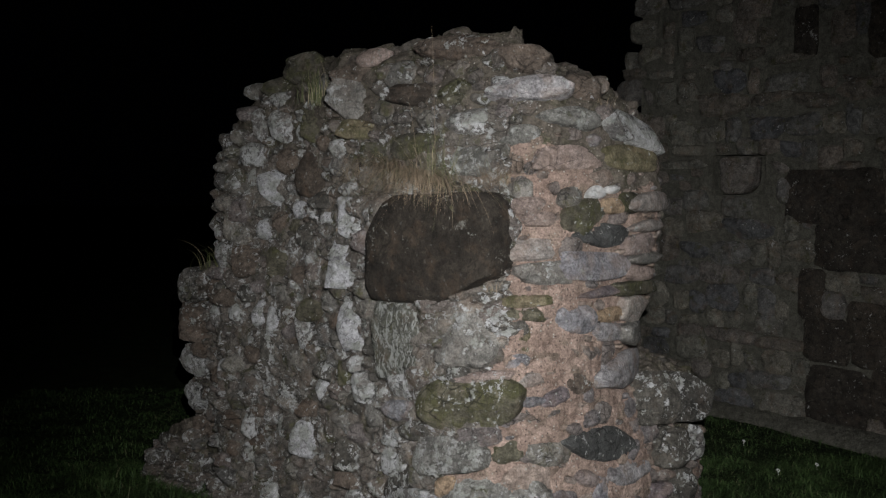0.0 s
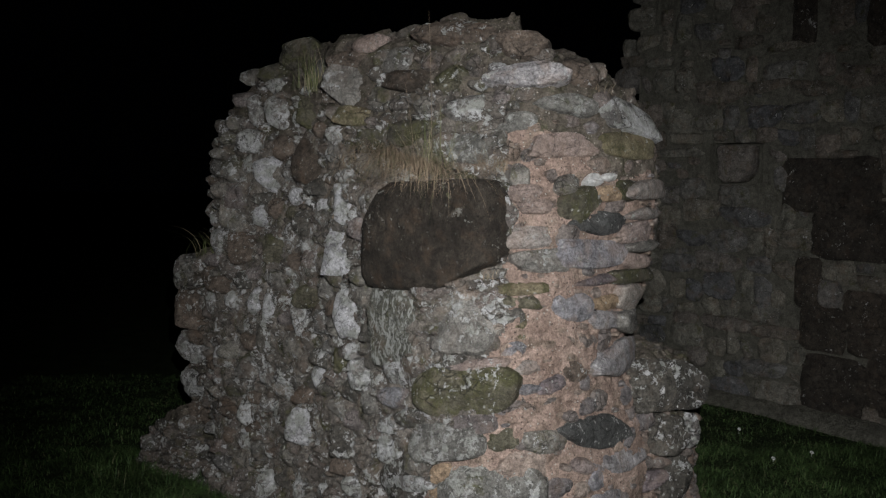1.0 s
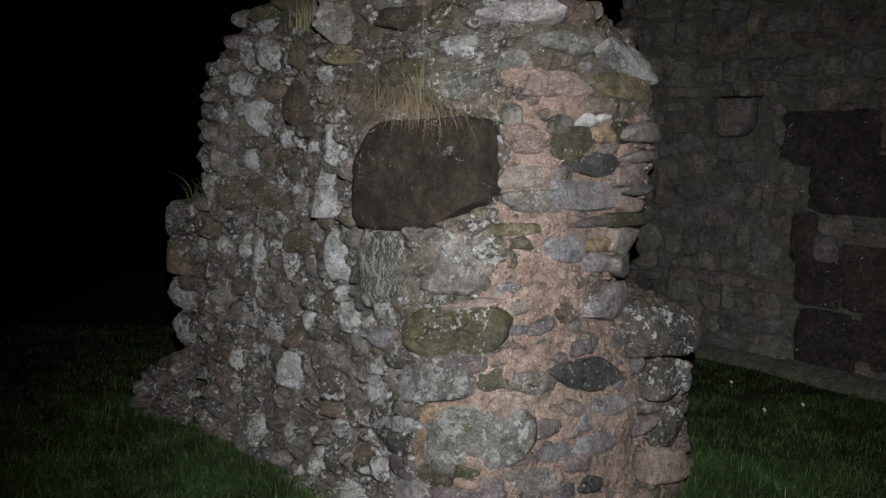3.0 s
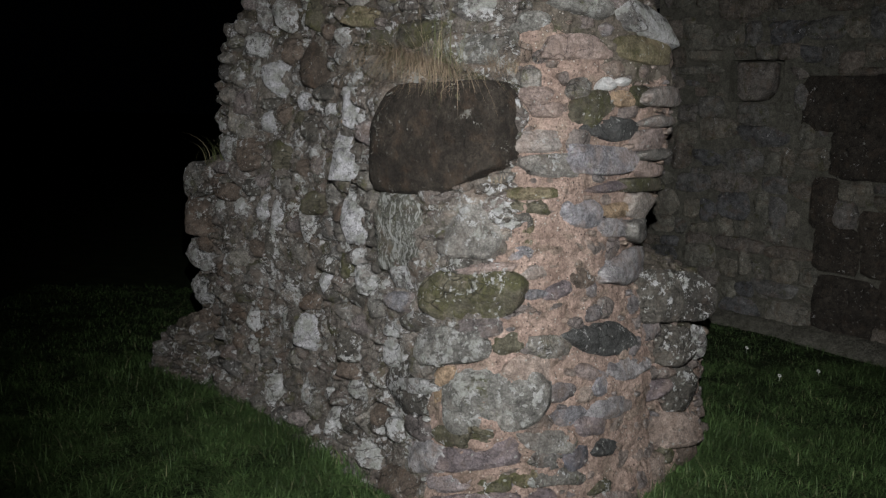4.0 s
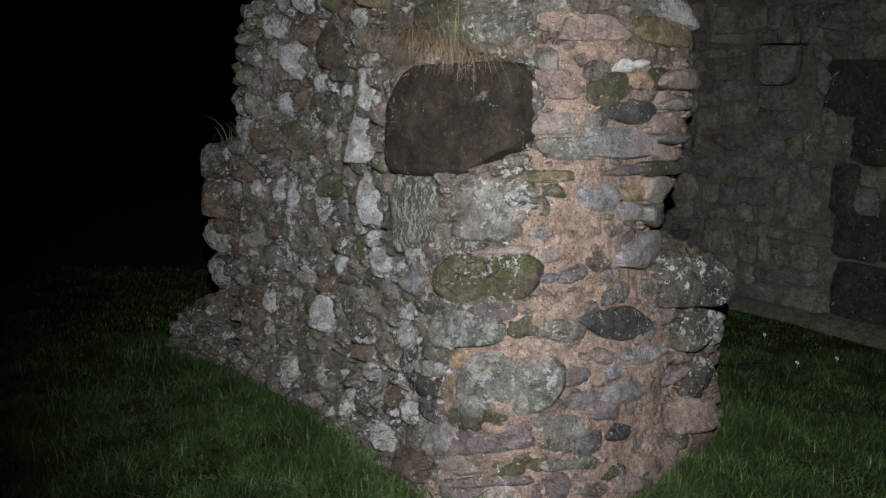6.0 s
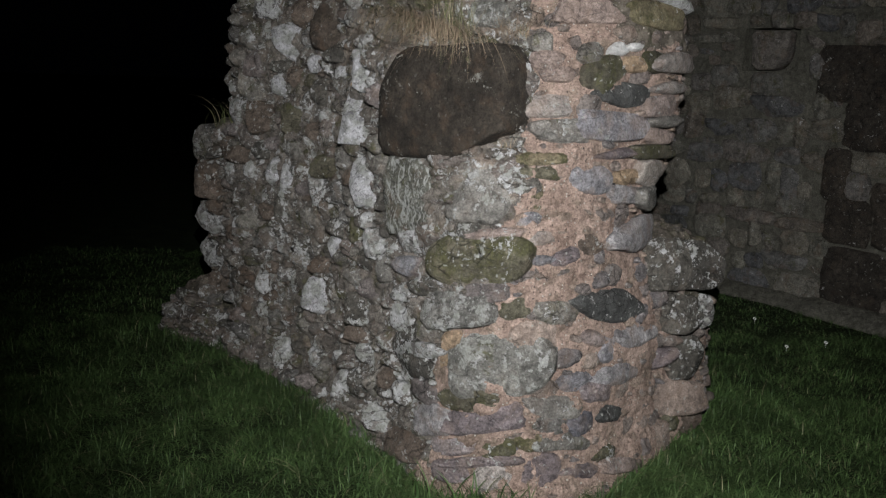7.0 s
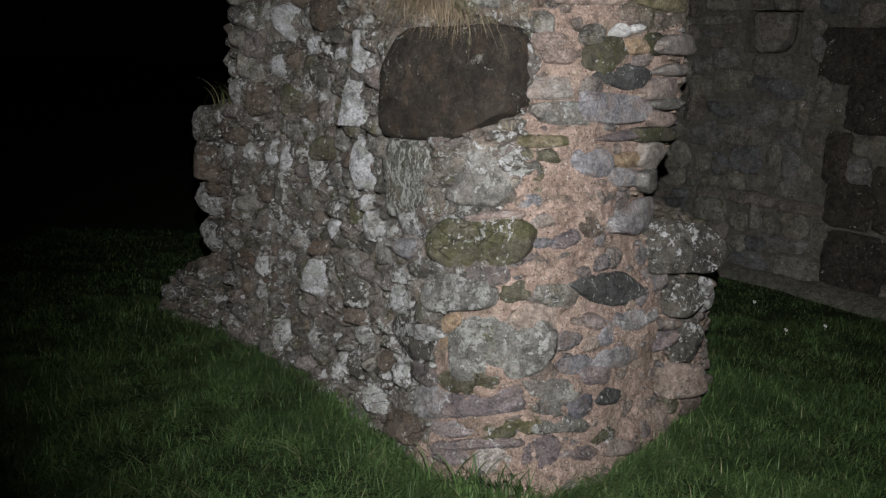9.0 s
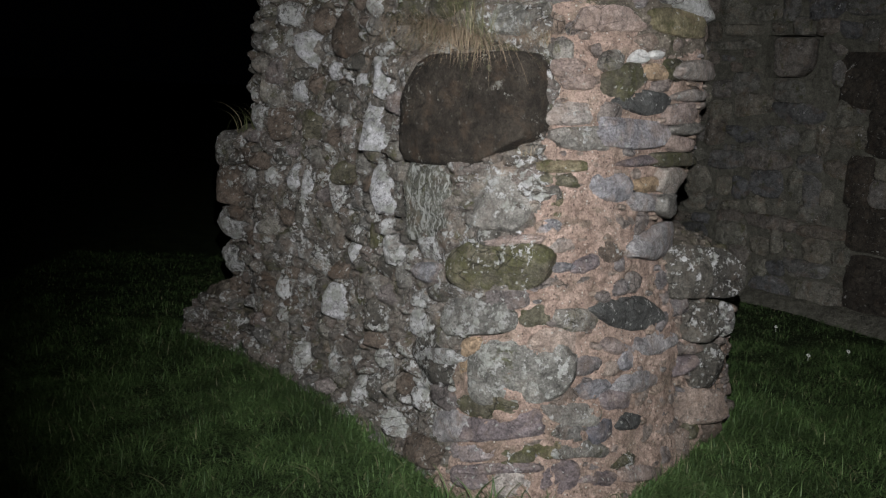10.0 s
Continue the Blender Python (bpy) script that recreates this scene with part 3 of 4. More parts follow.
place_stone(MAIN, -0.28, 0.50, 0.08, 0.08, -15, "ochre", "a")
place_stone(MAIN, -0.00, 0.53, 0.39, 0.25, -15, "palelichen", "r")
place_stone(MAIN, -0.87, 0.37, 0.13, 0.09, -0, "lichen", "a")
place_stone(MAIN, -0.93, 0.44, 0.18, 0.09, -0, "brown", "b")
place_stone(MAIN, -1.68, 0.15, 0.15, 0.19, 7, "lichen", "l")
place_stone(MAIN, -1.39, 0.21, 0.09, 0.11, 3, "lichen", "a")
place_stone(MAIN, -1.14, 0.28, 0.10, 0.07, 5, "lichen", "a")
place_stone(MAIN, -1.06, 0.16, 0.13, 0.15, -1, "lichen", "a")
place_stone(MAIN, -0.81, 0.25, 0.12, 0.10, 3, "grey", "a")
place_stone(MAIN, -0.72, 0.14, 0.17, 0.12, -6, "lichen", "b")
place_stone(MAIN, -0.55, 0.30, 0.10, 0.09, -7, "lichen", "a")
place_stone(MAIN, -0.33, 0.26, 0.23, 0.13, -16, "slatepale", "b")
place_stone(MAIN, -0.14, 0.39, 0.25, 0.10, -11, "moss", "l")
place_stone(MAIN, -0.07, 0.32, 0.32, 0.11, -21, "purple", "b")
place_stone(MAIN, -0.19, 0.20, 0.22, 0.08, -19, "purplepale", "a")
place_stone(MAIN, 0.01, 0.23, 0.15, 0.09, -13, "moss", "a")
place_stone(MAIN, 0.17, 0.26, 0.10, 0.07, 2, "ochremoss", "r")
place_stone(MAIN, -0.05, 0.17, 0.31, 0.04, -15, "purple", "a")
place_stone(MAIN, -0.18, 0.11, 0.16, 0.08, -6, "purple", "r")
place_stone(MAIN, -0.47, 0.10, 0.28, 0.12, -9, "brown", "a")
place_stone(MAIN, 0.31, 0.37, 0.27, 0.08, 11, "palegrey", "b")
place_stone(MAIN, 0.27, 0.31, 0.17, 0.07, 13, "grey", "b")
place_stone(MAIN, 0.46, 0.29, 0.15, 0.10, -2, "bluedark", "b")
place_stone(MAIN, 0.35, 0.24, 0.28, 0.08, 13, "grey", "b")
place_stone(MAIN, 0.23, 0.16, 0.17, 0.12, 3, "purple", "a")
place_stone(MAIN, 0.04, 0.13, 0.18, 0.10, -11, "pale", "b")
place_stone(MAIN, 0.42, 0.12, 0.20, 0.06, 14, "purple", "a")
place_stone(MAIN, 0.64, 0.28, 0.18, 0.07, 15, "dark", "b")
place_stone(MAIN, 0.59, 0.14, 0.16, 0.06, 4, "moss", "l")
place_stone(MAIN, 0.68, 0.07, 0.26, 0.06, 15, "pink", "a")
place_stone(MAIN, 0.43, 0.45, 0.19, 0.08, 13, "slate", "a")
place_stone(MAIN, 0.55, 0.39, 0.19, 0.08, 8, "purple", "a")
place_stone(MAIN, 0.68, 0.43, 0.33, 0.09, 6, "slatepale", "l")
place_stone(MAIN, 0.68, 0.70, 0.50, 0.13, 11, "dark", "l")
place_stone(MAIN, 0.33, 0.72, 0.19, 0.09, 10, "grey", "a")
place_stone(MAIN, 0.07, 0.74, 0.12, 0.09, -4, "moss", "b")
place_stone(MAIN, 0.86, 0.55, 0.37, 0.09, 5, "slatepale", "l")
place_stone(MAIN, 0.53, 0.60, 0.12, 0.06, 22, "pink", "l")
place_stone(STUB, -0.38, 0.41, 0.15, 0.08, -10, "purple", "a")
place_stone(STUB, -0.20, 0.37, 0.23, 0.21, 1, "mottled", "b")
place_stone(STUB, -0.28, 0.20, 0.38, 0.17, 7, "pinkbrown", "b")
place_stone(STUB, -0.45, 0.05, 0.22, 0.21, -5, "pinkbrown", "b")
place_stone(STUB, -0.31, 0.11, 0.10, 0.09, 9, "moss", "a")
place_stone(STUB, -0.14, 0.07, 0.16, 0.12, -6, "brown", "a")
place_stone(STUB, -0.38, 0.80, 0.23, 0.22, 7, "mottled", "b", 0.03)
place_stone(STUB, -0.14, 0.76, 0.24, 0.21, 23, "mottled", "b", 0.03)
place_stone(STUB, -0.28, 0.58, 0.23, 0.17, 7, "mottled", "b", 0.01)
place_stone(STUB, -0.02, 0.55, 0.11, 0.15, 5, "lichen", "r", 0.01)
place_stone(MAIN, 0.51, 1.19, 0.21, 0.11, 5, "slate", "r")
place_stone(MAIN, 0.67, 1.28, 0.26, 0.04, -4, "purple", "l")
place_stone(MAIN, 0.75, 1.19, 0.22, 0.06, 3, "ochre", "b")
place_stone(MAIN, 0.96, 1.20, 0.29, 0.11, 4, "pale", "a", 0.01)
place_stone(MAIN, 0.77, 1.12, 0.31, 0.07, 5, "slatepale", "a")
place_stone(MAIN, 1.06, 1.09, 0.45, 0.12, 6, "palegrey", "a", 0.01)
place_stone(MAIN, 0.88, 0.95, 0.50, 0.14, 2, "slatepale", "b", 0.005)
place_stone(MAIN, 0.67, 0.94, 0.17, 0.05, 1, "pale", "a")
place_stone(MAIN, 0.51, 0.95, 0.12, 0.08, 4, "brown", "r")
place_stone(MAIN, 0.24, 0.99, 0.10, 0.05, 0, "pale", "b")
place_stone(MAIN, 0.37, 0.91, 0.13, 0.07, -12, "purple", "l")
place_stone(MAIN, 0.25, 0.91, 0.12, 0.04, 3, "slate", "l")
place_stone(MAIN, 0.25, 1.27, 0.18, 0.05, -4, "ochremoss", "b")
place_stone(MAIN, 0.20, 1.22, 0.17, 0.06, -2, "moss", "b")
place_stone(MAIN, 0.26, 1.23, 0.06, 0.04, 9, "pale", "r")
place_stone(MAIN, 0.21, 1.13, 0.11, 0.12, -1, "ochremoss", "a")
place_stone(MAIN, 0.26, 1.45, 0.20, 0.09, -7, "pale", "b")
place_stone(MAIN, 0.35, 1.37, 0.23, 0.09, 2, "palegrey", "b")
place_stone(MAIN, 0.65, 1.38, 0.40, 0.11, 1, "slate", "b")
place_stone(MAIN, 0.68, 1.50, 0.31, 0.09, 1, "dark", "l")
place_stone(MAIN, 0.57, 1.57, 0.20, 0.12, -20, "moss", "b")
place_stone(MAIN, 0.73, 1.61, 0.11, 0.06, -2, "ochre", "b")
place_stone(MAIN, 0.51, 1.64, 0.12, 0.08, -19, "grey", "l")
place_stone(MAIN, 0.34, 1.56, 0.14, 0.05, 1, "pink", "a")
place_stone(MAIN, 0.29, 1.61, 0.13, 0.07, -2, "pink", "b")
place_stone(MAIN, 0.64, 1.66, 0.09, 0.05, -7, "quartz", "r")
place_stone(MAIN, 0.74, 1.67, 0.08, 0.03, -1, "quartz", "r")
place_stone(MAIN, 0.96, 1.28, 0.38, 0.06, 1, "moss", "b")
place_stone(MAIN, 0.87, 1.62, 0.18, 0.09, -2, "moss", "b")
place_stone(MAIN, 1.05, 1.63, 0.43, 0.08, -1, "pale", "r", 0.01)
place_stone(MAIN, 1.02, 1.53, 0.32, 0.05, -1, "pale", "l", 0.01)
place_stone(MAIN, 0.92, 1.46, 0.23, 0.08, -4, "pink", "a", 0.005)
place_stone(MAIN, 1.01, 1.40, 0.32, 0.05, 2, "palegrey", "l", 0.01)
place_stone(MAIN, 0.95, 1.34, 0.21, 0.06, 5, "pink", "a", 0.0)
place_stone(MAIN, 0.50, 1.79, 0.28, 0.09, 0, "pink", "b")
place_stone(MAIN, 0.87, 1.80, 0.34, 0.11, 0, "ochremoss", "b")
place_stone(MAIN, 0.94, 1.91, 0.40, 0.13, 11, "lichen", "b", 0.005)
place_stone(MAIN, 0.52, 1.94, 0.25, 0.08, 2, "palelichen", "l")
place_stone(MAIN, 0.27, 1.87, 0.17, 0.08, -6, "palelichen", "l")
place_stone(MAIN, -0.28, 1.77, 0.16, 0.11, 1, "palelichen", "r")
place_stone(MAIN, -0.33, 1.92, 0.17, 0.10, -8, "lichen", "a")
place_stone(MAIN, 0.36, 2.04, 0.31, 0.09, -3, "slatepale", "l")
place_stone(MAIN, 0.65, 2.06, 0.18, 0.10, 3, "brown", "a")
place_stone(MAIN, 0.38, 2.15, 0.18, 0.10, 6, "brown", "a")
place_stone(MAIN, -0.49, 2.22, 0.39, 0.10, 1, "brown", "l")
place_stone(MAIN, -0.21, 2.06, 0.07, 0.05, -1, "lichen", "r")
place_stone(MAIN, -0.96, 2.24, 0.16, 0.08, -17, "pink", "l")
place_stone(MAIN, -1.54, 2.27, 0.23, 0.14, -7, "mossdark", "b")
place_stone(MAIN, -1.95, 2.19, 0.14, 0.08, -9, "grey", "l", 0.0)
place_stone(MAIN, -1.68, 2.19, 0.25, 0.10, -18, "mossdark", "b")
place_stone(MAIN, -1.65, 2.12, 0.15, 0.07, -14, "lichen", "a")
place_stone(MAIN, -1.84, 2.01, 0.09, 0.16, 1, "lichen", "b", 0.005)
place_stone(MAIN, -1.63, 1.99, 0.18, 0.16, 1, "lichen", "b")
place_stone(MAIN, -1.38, 1.98, 0.13, 0.17, 5, "moss", "b")
place_stone(MAIN, -1.01, 2.06, 0.26, 0.19, 17, "palegrey", "b")
place_stone(MAIN, -0.96, 1.93, 0.20, 0.08, 2, "ochremoss", "b")
place_stone(MAIN, -2.01, 1.96, 0.11, 0.08, -1, "grey", "r", 0.01)
place_stone(MAIN, -2.07, 1.88, 0.11, 0.07, -3, "grey", "l", 0.005)
place_stone(MAIN, -1.85, 1.86, 0.21, 0.13, 8, "lichen", "b")
place_stone(MAIN, -2.17, 1.81, 0.12, 0.06, 0, "grey", "l", 0.01)
place_stone(MAIN, -2.18, 1.73, 0.11, 0.08, 0, "grey", "r", 0.005)
place_stone(MAIN, -1.59, 1.82, 0.13, 0.12, -0, "brown", "r")
place_stone(MAIN, -1.35, 1.77, 0.21, 0.26, 9, "browndark", "r")
place_stone(MAIN, -1.07, 1.85, 0.14, 0.09, 3, "lichen", "a")
place_stone(MAIN, -1.07, 1.78, 0.12, 0.08, -0, "grey", "a")
place_stone(MAIN, -1.00, 1.68, 0.11, 0.06, -17, "lichen", "a")
place_stone(MAIN, -0.83, 1.72, 0.15, 0.12, 2, "grey", "b")
place_stone(MAIN, -0.80, 1.82, 0.20, 0.10, -3, "mossdark", "a")
place_stone(MAIN, -1.68, 1.70, 0.24, 0.18, 11, "white", "a")
place_stone(MAIN, -1.99, 1.59, 0.16, 0.13, -0, "pinkgrey", "a")
place_stone(MAIN, -2.01, 1.72, 0.18, 0.13, -0, "grey", "a")
place_stone(MAIN, -0.57, 1.84, 0.24, 0.10, -2, "mossdark", "a")
place_stone(MAIN, -0.76, 2.14, 0.14, 0.12, -6, "grey", "b")
place_stone(MAIN, -1.02, 2.17, 0.27, 0.09, -19, "brown", "b")
place_stone(MAIN, -0.65, 2.05, 0.25, 0.09, 0, "browndark", "b")

def fill(lump, s0, s1, count, seed, biggest, keep_pink, as_parts):
    """Smaller rubble in the gaps: packed from large to small, never over a stone that is there already."""
    rng = np.random.default_rng(seed)
    verts, faces, mats, base = [], [], [], 0
    sizes = np.sort(biggest * (0.14 + 0.86 * rng.random(count) ** 2.0))[::-1]
    made = 0
    for size in sizes:
        s = rng.uniform(s0, s1)
        z = rng.uniform(0.0, 1.0) * (float(lump.height(s)) - 0.02)
        w, h = size * rng.uniform(0.85, 1.4), size * rng.uniform(0.5, 0.9)
        pink = lump is STUB or pink_at(s, z) > 0 and lump is MAIN
        if pink and (rng.random() > keep_pink):
            continue
        if lump is MAIN and z > float(lump.height(s)) - 0.3 and rng.random() < 0.45:
            continue
        have = np.array(TAKEN[id(lump)] or [(9, 9, 0.01, 0.01)])
        gap = 0.86 if not pink else 0.97
        near = ((have[:, 0] - s) / (have[:, 2] + w / 2)) ** 2 + ((have[:, 1] - z) / (have[:, 3] + h / 2)) ** 2
        if near.min() < gap ** 2 * 0.82:
            continue
        TAKEN[id(lump)].append((s, z, w / 2, h / 2))
        p, x, out, u = frame_at(lump, s, z, rng.normal(0, 9 if pink else 14))
        deep = 0.6 * min(w, h) + 0.05
        proud = rng.uniform(-0.014, 0.004) if pink else rng.uniform(0.0, 0.028)
        at = p + out * (proud - deep / 2 + 0.022)
        if made < as_parts:
            kind = rng.choice(["pale", "pink", "slate", "pinkbrown", "palegrey", "purple"]) if pink else rng.choice(["grey", "brown", "lichen", "grey", "pinkgrey", "mottled", "moss", "grey"])
            ob = part("stone", rock_mesh(MIDDLE[made % 14], 20 + made % 14, "ruin", STONE[kind]), ruin)
            m = Matrix([[*r, 0] for r in np.stack([x, out, u], 1).tolist()] + [[0, 0, 0, 1]])
            m.translation = Vector(at)
            ob.matrix_world = m @ Matrix.Diagonal((w / 2, deep / 2, h / 2, 1))
            made += 1
            continue
        shape, f = FLAKES[rng.integers(18)]
        verts.append(at + shape[:, :1] * (x * w / 2) + shape[:, 1:2] * (out * deep / 2) + shape[:, 2:] * (u * h / 2))
        faces.append(f + base)
        mats.append(np.full(len(f), 1 if pink else 0))
        base += len(shape)
    if verts:
        me = mesh_of("rubble", np.concatenate(verts), np.concatenate(faces), RUBBLE_OLD, RUBBLE_PINK)
        me.polygons.foreach_set("material_index", np.concatenate(mats).astype(np.int32))
        tagged(part("small_rubble", shade(me), ruin, "small rubble pieces between the larger stones"), kind="stuff")


fill(MAIN, -2.35, 1.75, 9000, 1, 0.16, 0.3, 95)
fill(REAR, -0.30, 0.9, 1500, 2, 0.15, 0.3, 14)
fill(STUB, -0.45, 0.8, 900, 3, 0.13, 0.35, 10)
fill(LOW, -0.20, 0.7, 500, 4, 0.13, 0.3, 6)


def crown_rubble(lump, count, seed):
    """Loose stones and earth on the broken top."""
    rng = np.random.default_rng(seed)
    verts, faces, base = [], [], 0
    for _ in range(count):
        s = rng.uniform(lump.s.min(), lump.s.min() + lump.round)
        v = rng.random() ** 0.8
        rim = lump.face(s, lump.height(s))
        p = rim.copy()
        p[:2] += (lump.mid - rim[:2]) * v
        p[2] += (lump.crown - rim[2]) * (1 - (1 - v) ** 2.2) - 0.01
        size = 0.03 + 0.11 * rng.random() ** 2.5
        shape, f = SMALL[rng.integers(14)]
        turn = np.array(Euler((rng.normal(0, 0.3), rng.normal(0, 0.3), rng.uniform(0, 6.3))).to_matrix())
        verts.append(p + (shape * (size * 0.62, size * 0.5, size * 0.32)) @ turn.T)
        faces.append(f + base)
        base += len(shape)
    me = mesh_of("rubble", np.concatenate(verts), np.concatenate(faces), RUBBLE_TOP)
    tagged(part("crown_rubble", shade(me), ruin, "loose broken stones on the crumbling top"), kind="stuff")


crown_rubble(MAIN, 420, 41)
crown_rubble(REAR, 70, 42)
crown_rubble(STUB, 60, 43)


# ---------------------------------------------------------------- the far wall
WALL_FOOT, WALL_WAY, WALL_OUT = np.array([1.58, 7.45, 0.0]), np.array([0.6, -0.8, 0.0]), np.array([-0.8, -0.6, 0.0])
UP = np.array([0.0, 0.0, 1.0])
far_wall = thing("standing_wall", "tall rubble wall of grey and brown stones with dark dressed blocks", "stone wall")
NICHE = (0.91, 1.37, 1.69, 2.00)


def wall_point(u, z, out=0.0):
    return WALL_FOOT + WALL_WAY * u + UP * z + WALL_OUT * out


def wall_box(bm, u0, u1, z0, z1, o0, o1):
    pts = [wall_point(u, z, o) for u in (u0, u1) for z in (z0, z1) for o in (o0, o1)]
    v = [bm.verts.new(p) for p in pts]
    for f in ((0, 1, 3, 2), (4, 6, 7, 5), (0, 4, 5, 1), (2, 3, 7, 6), (0, 2, 6, 4), (1, 5, 7, 3)):
        bm.faces.new([v[k] for k in f])


bm = bmesh.new()
n0, n1, n2, n3 = NICHE
wall_box(bm, 0.02, 6.2, -0.2, n2, -0.8, 0.0)
wall_box(bm, 0.20, 6.2, n3, 4.4, -0.8, 0.0)
wall_box(bm, 0.06, n0, n2, n3, -0.8, 0.0)
wall_box(bm, n1, 6.2, n2, n3, -0.8, 0.0)
wall_box(bm, n0, n1, n2, n3, -0.8, -0.22)
bmesh.ops.recalc_face_normals(bm, faces=bm.faces)
wall_me = bpy.data.meshes.new("wall_core")
bm.to_mesh(wall_me)
bm.free()
wall_me.materials.append(MORTAR_FAR)
part("wall_core", wall_me, far_wall, "brownish mortar bed")

WALL_TAKEN = []
DRESSED = [hewn(3, 700 + k, 11.0, rough=0.3) for k in range(4)]


far_rest = []


def wall_stone(u, z, w, h, mat, index, proud=0.015, tilt=0.0, deep=0.16):
    WALL_TAKEN.append((u - w / 2, u + w / 2, z - h / 2, z + h / 2))
    if index >= 300 or u > 3.2 or z > 3.7:
        far_rest.append((u, z, w, h, proud, deep))
        return
    shape = DRESSED if mat is FAR_DARK else BLOCKS
    ob = part("stone", rock_mesh(shape[index % len(shape)], index % len(shape), "far" if shape is BLOCKS else "dressed", mat), far_wall)
    a = radians(-tilt)
    x = WALL_WAY * math.cos(a) + UP * math.sin(a)
    up = UP * math.cos(a) - WALL_WAY * math.sin(a)
    m = Matrix([[*r, 0] for r in np.stack([x, WALL_OUT, up], 1).tolist()] + [[0, 0, 0, 1]])
    m.translation = Vector(wall_point(u, z, proud - deep / 2))
    ob.matrix_world = m @ Matrix.Diagonal((w / 2 * 1.14, deep / 2, h / 2 * 1.14, 1))


wall_stone(1.91, 1.68, 0.70, 0.35, FAR_DARK, 0, 0.03)
wall_stone(2.09, 1.34, 0.58, 0.33, FAR_DARK, 1, 0.03)
wall_stone(1.76, 0.99, 0.20, 0.33, FAR_DARK, 2, 0.03)
wall_stone(1.98, 1.08, 0.25, 0.17, FAR_STONE, 3, 0.03)
wall_stone(2.25, 0.84, 0.43, 0.23, FAR_DARK, 4, 0.03)
wall_stone(1.87, 0.67, 0.31, 0.29, FAR_DARK, 5, 0.03)
wall_stone(1.96, 0.28, 0.44, 0.39, FAR_DARK, 6, 0.03)
wall_stone(2.38, 0.34, 0.34, 0.37, FAR_DARK, 7, 0.03)
wall_stone(2.25, 0.63, 0.37, 0.21, FAR_DARK, 8, 0.03)
wall_stone(1.93, 1.89, 0.31, 0.06, FAR_STONE, 9, 0.03)
wall_stone(1.94, 2.82, 0.20, 0.23, FAR_STONE, 10, 0.03)
wall_stone(1.67, 2.84, 0.16, 0.32, FAR_DARK, 11, 0.03)
wall_stone(1.14, 0.11, 0.35, 0.20, FAR_STONE, 12, 0.03)
wall_stone(1.54, 0.13, 0.36, 0.21, FAR_STONE, 13, 0.03)
wall_stone(1.00, 2.39, 0.43, 0.17, FAR_STONE, 14, 0.03)
wall_stone(0.57, 1.94, 0.56, 0.07, FAR_STONE, 15, 0.03)
wall_stone(2.27, 2.78, 0.29, 0.35, FAR_DARK, 16, 0.03)
wall_stone(1.19, 2.92, 0.22, 0.19, FAR_STONE, 17, 0.03)
wall_stone(1.07, 1.845, 0.27, 0.26, FAR_STONE, 2, -0.05)

def wall_free(a, b, c, d, slack):
    return all(b < t[0] + slack or a > t[1] - slack or d < t[2] + slack or c > t[3] - slack for t in WALL_TAKEN + [NICHE])


def wall_courses():
    """Rough courses of rubble round the dressed blocks and the small recess, then smaller stones in the gaps."""
    rng = np.random.default_rng(23)
    z, k = 0.02, 0
    while z < 4.3:
        h = rng.uniform(0.10, 0.23)
        u = -0.20 + 0.12 * max(0.0, z - 1.8) + rng.uniform(0.0, 0.13)
        while u < 6.0:
            w = 0.11 + 0.34 * rng.random() ** 1.4
            hh, up = h * rng.uniform(0.6, 1.12), rng.normal(0, 0.028)
            if wall_free(u, u + w, z + up, z + up + hh, 0.035):
                wall_stone(u + w / 2, z + up + hh / 2, w * 0.97, hh, FAR_STONE, k, rng.uniform(0.022, 0.042), rng.normal(0, 3))
                k += 1
                u += w
            else:
                u += 0.04
        z += h
    for size in np.sort(0.06 + 0.17 * rng.random(1700) ** 1.5)[::-1]:
        z = rng.uniform(0.05, 3.6)
        u, w, hh = rng.uniform(-0.05 + 0.12 * max(0.0, z - 1.8), 3.2), size * rng.uniform(1.0, 1.5), size * rng.uniform(0.5, 0.8)
        if wall_free(u - w / 2, u + w / 2, z - hh / 2, z + hh / 2, 0.012):
            wall_stone(u, z, w, hh, FAR_STONE, 400, rng.uniform(0.012, 0.03), 0.0)


wall_courses()
rest_rng = np.random.default_rng(29)
rest_v, rest_f = [], []
for u, z, w, h, proud, deep in far_rest:
    shape, f = BLOCKS[rest_rng.integers(12)]
    rest_f.append(f + len(shape) * len(rest_v))
    rest_v.append(wall_point(u, z, proud - deep / 2) + shape[:, :1] * WALL_WAY * w / 2 + shape[:, 1:2] * WALL_OUT * deep / 2 + shape[:, 2:] * UP * h / 2)
rest_me = shade(mesh_of("small_stones", np.concatenate(rest_v), np.concatenate(rest_f), FAR_REST))
tagged(part("small_stones", rest_me, far_wall, "small packing stones and the wall's outer reach"), kind="stuff")
foot_u = np.linspace(-0.2, 6.2, 260)
foot_rows = [(0.0, 0.10), (0.06, 0.085), (0.12, 0.05), (0.16, 0.0), (0.18, -0.12)]
foot_p = np.array([[wall_point(u, z, o) for u in foot_u] for o, z in foot_rows]).reshape(-1, 3)
foot_p = foot_p + WALL_OUT * (0.05 * fbm(foot_p, 3.0, 4, 51))[:, None] + UP * (0.035 * fbm(foot_p, 7.0, 3, 53))[:, None]
foot_i = np.arange(len(foot_p)).reshape(5, -1)
foot_me = shade(mesh_of("plinth", foot_p, np.stack([foot_i[:-1, :-1], foot_i[1:, :-1], foot_i[1:, 1:], foot_i[:-1, 1:]], -1).reshape(-1, 4), MORTAR_FAR))
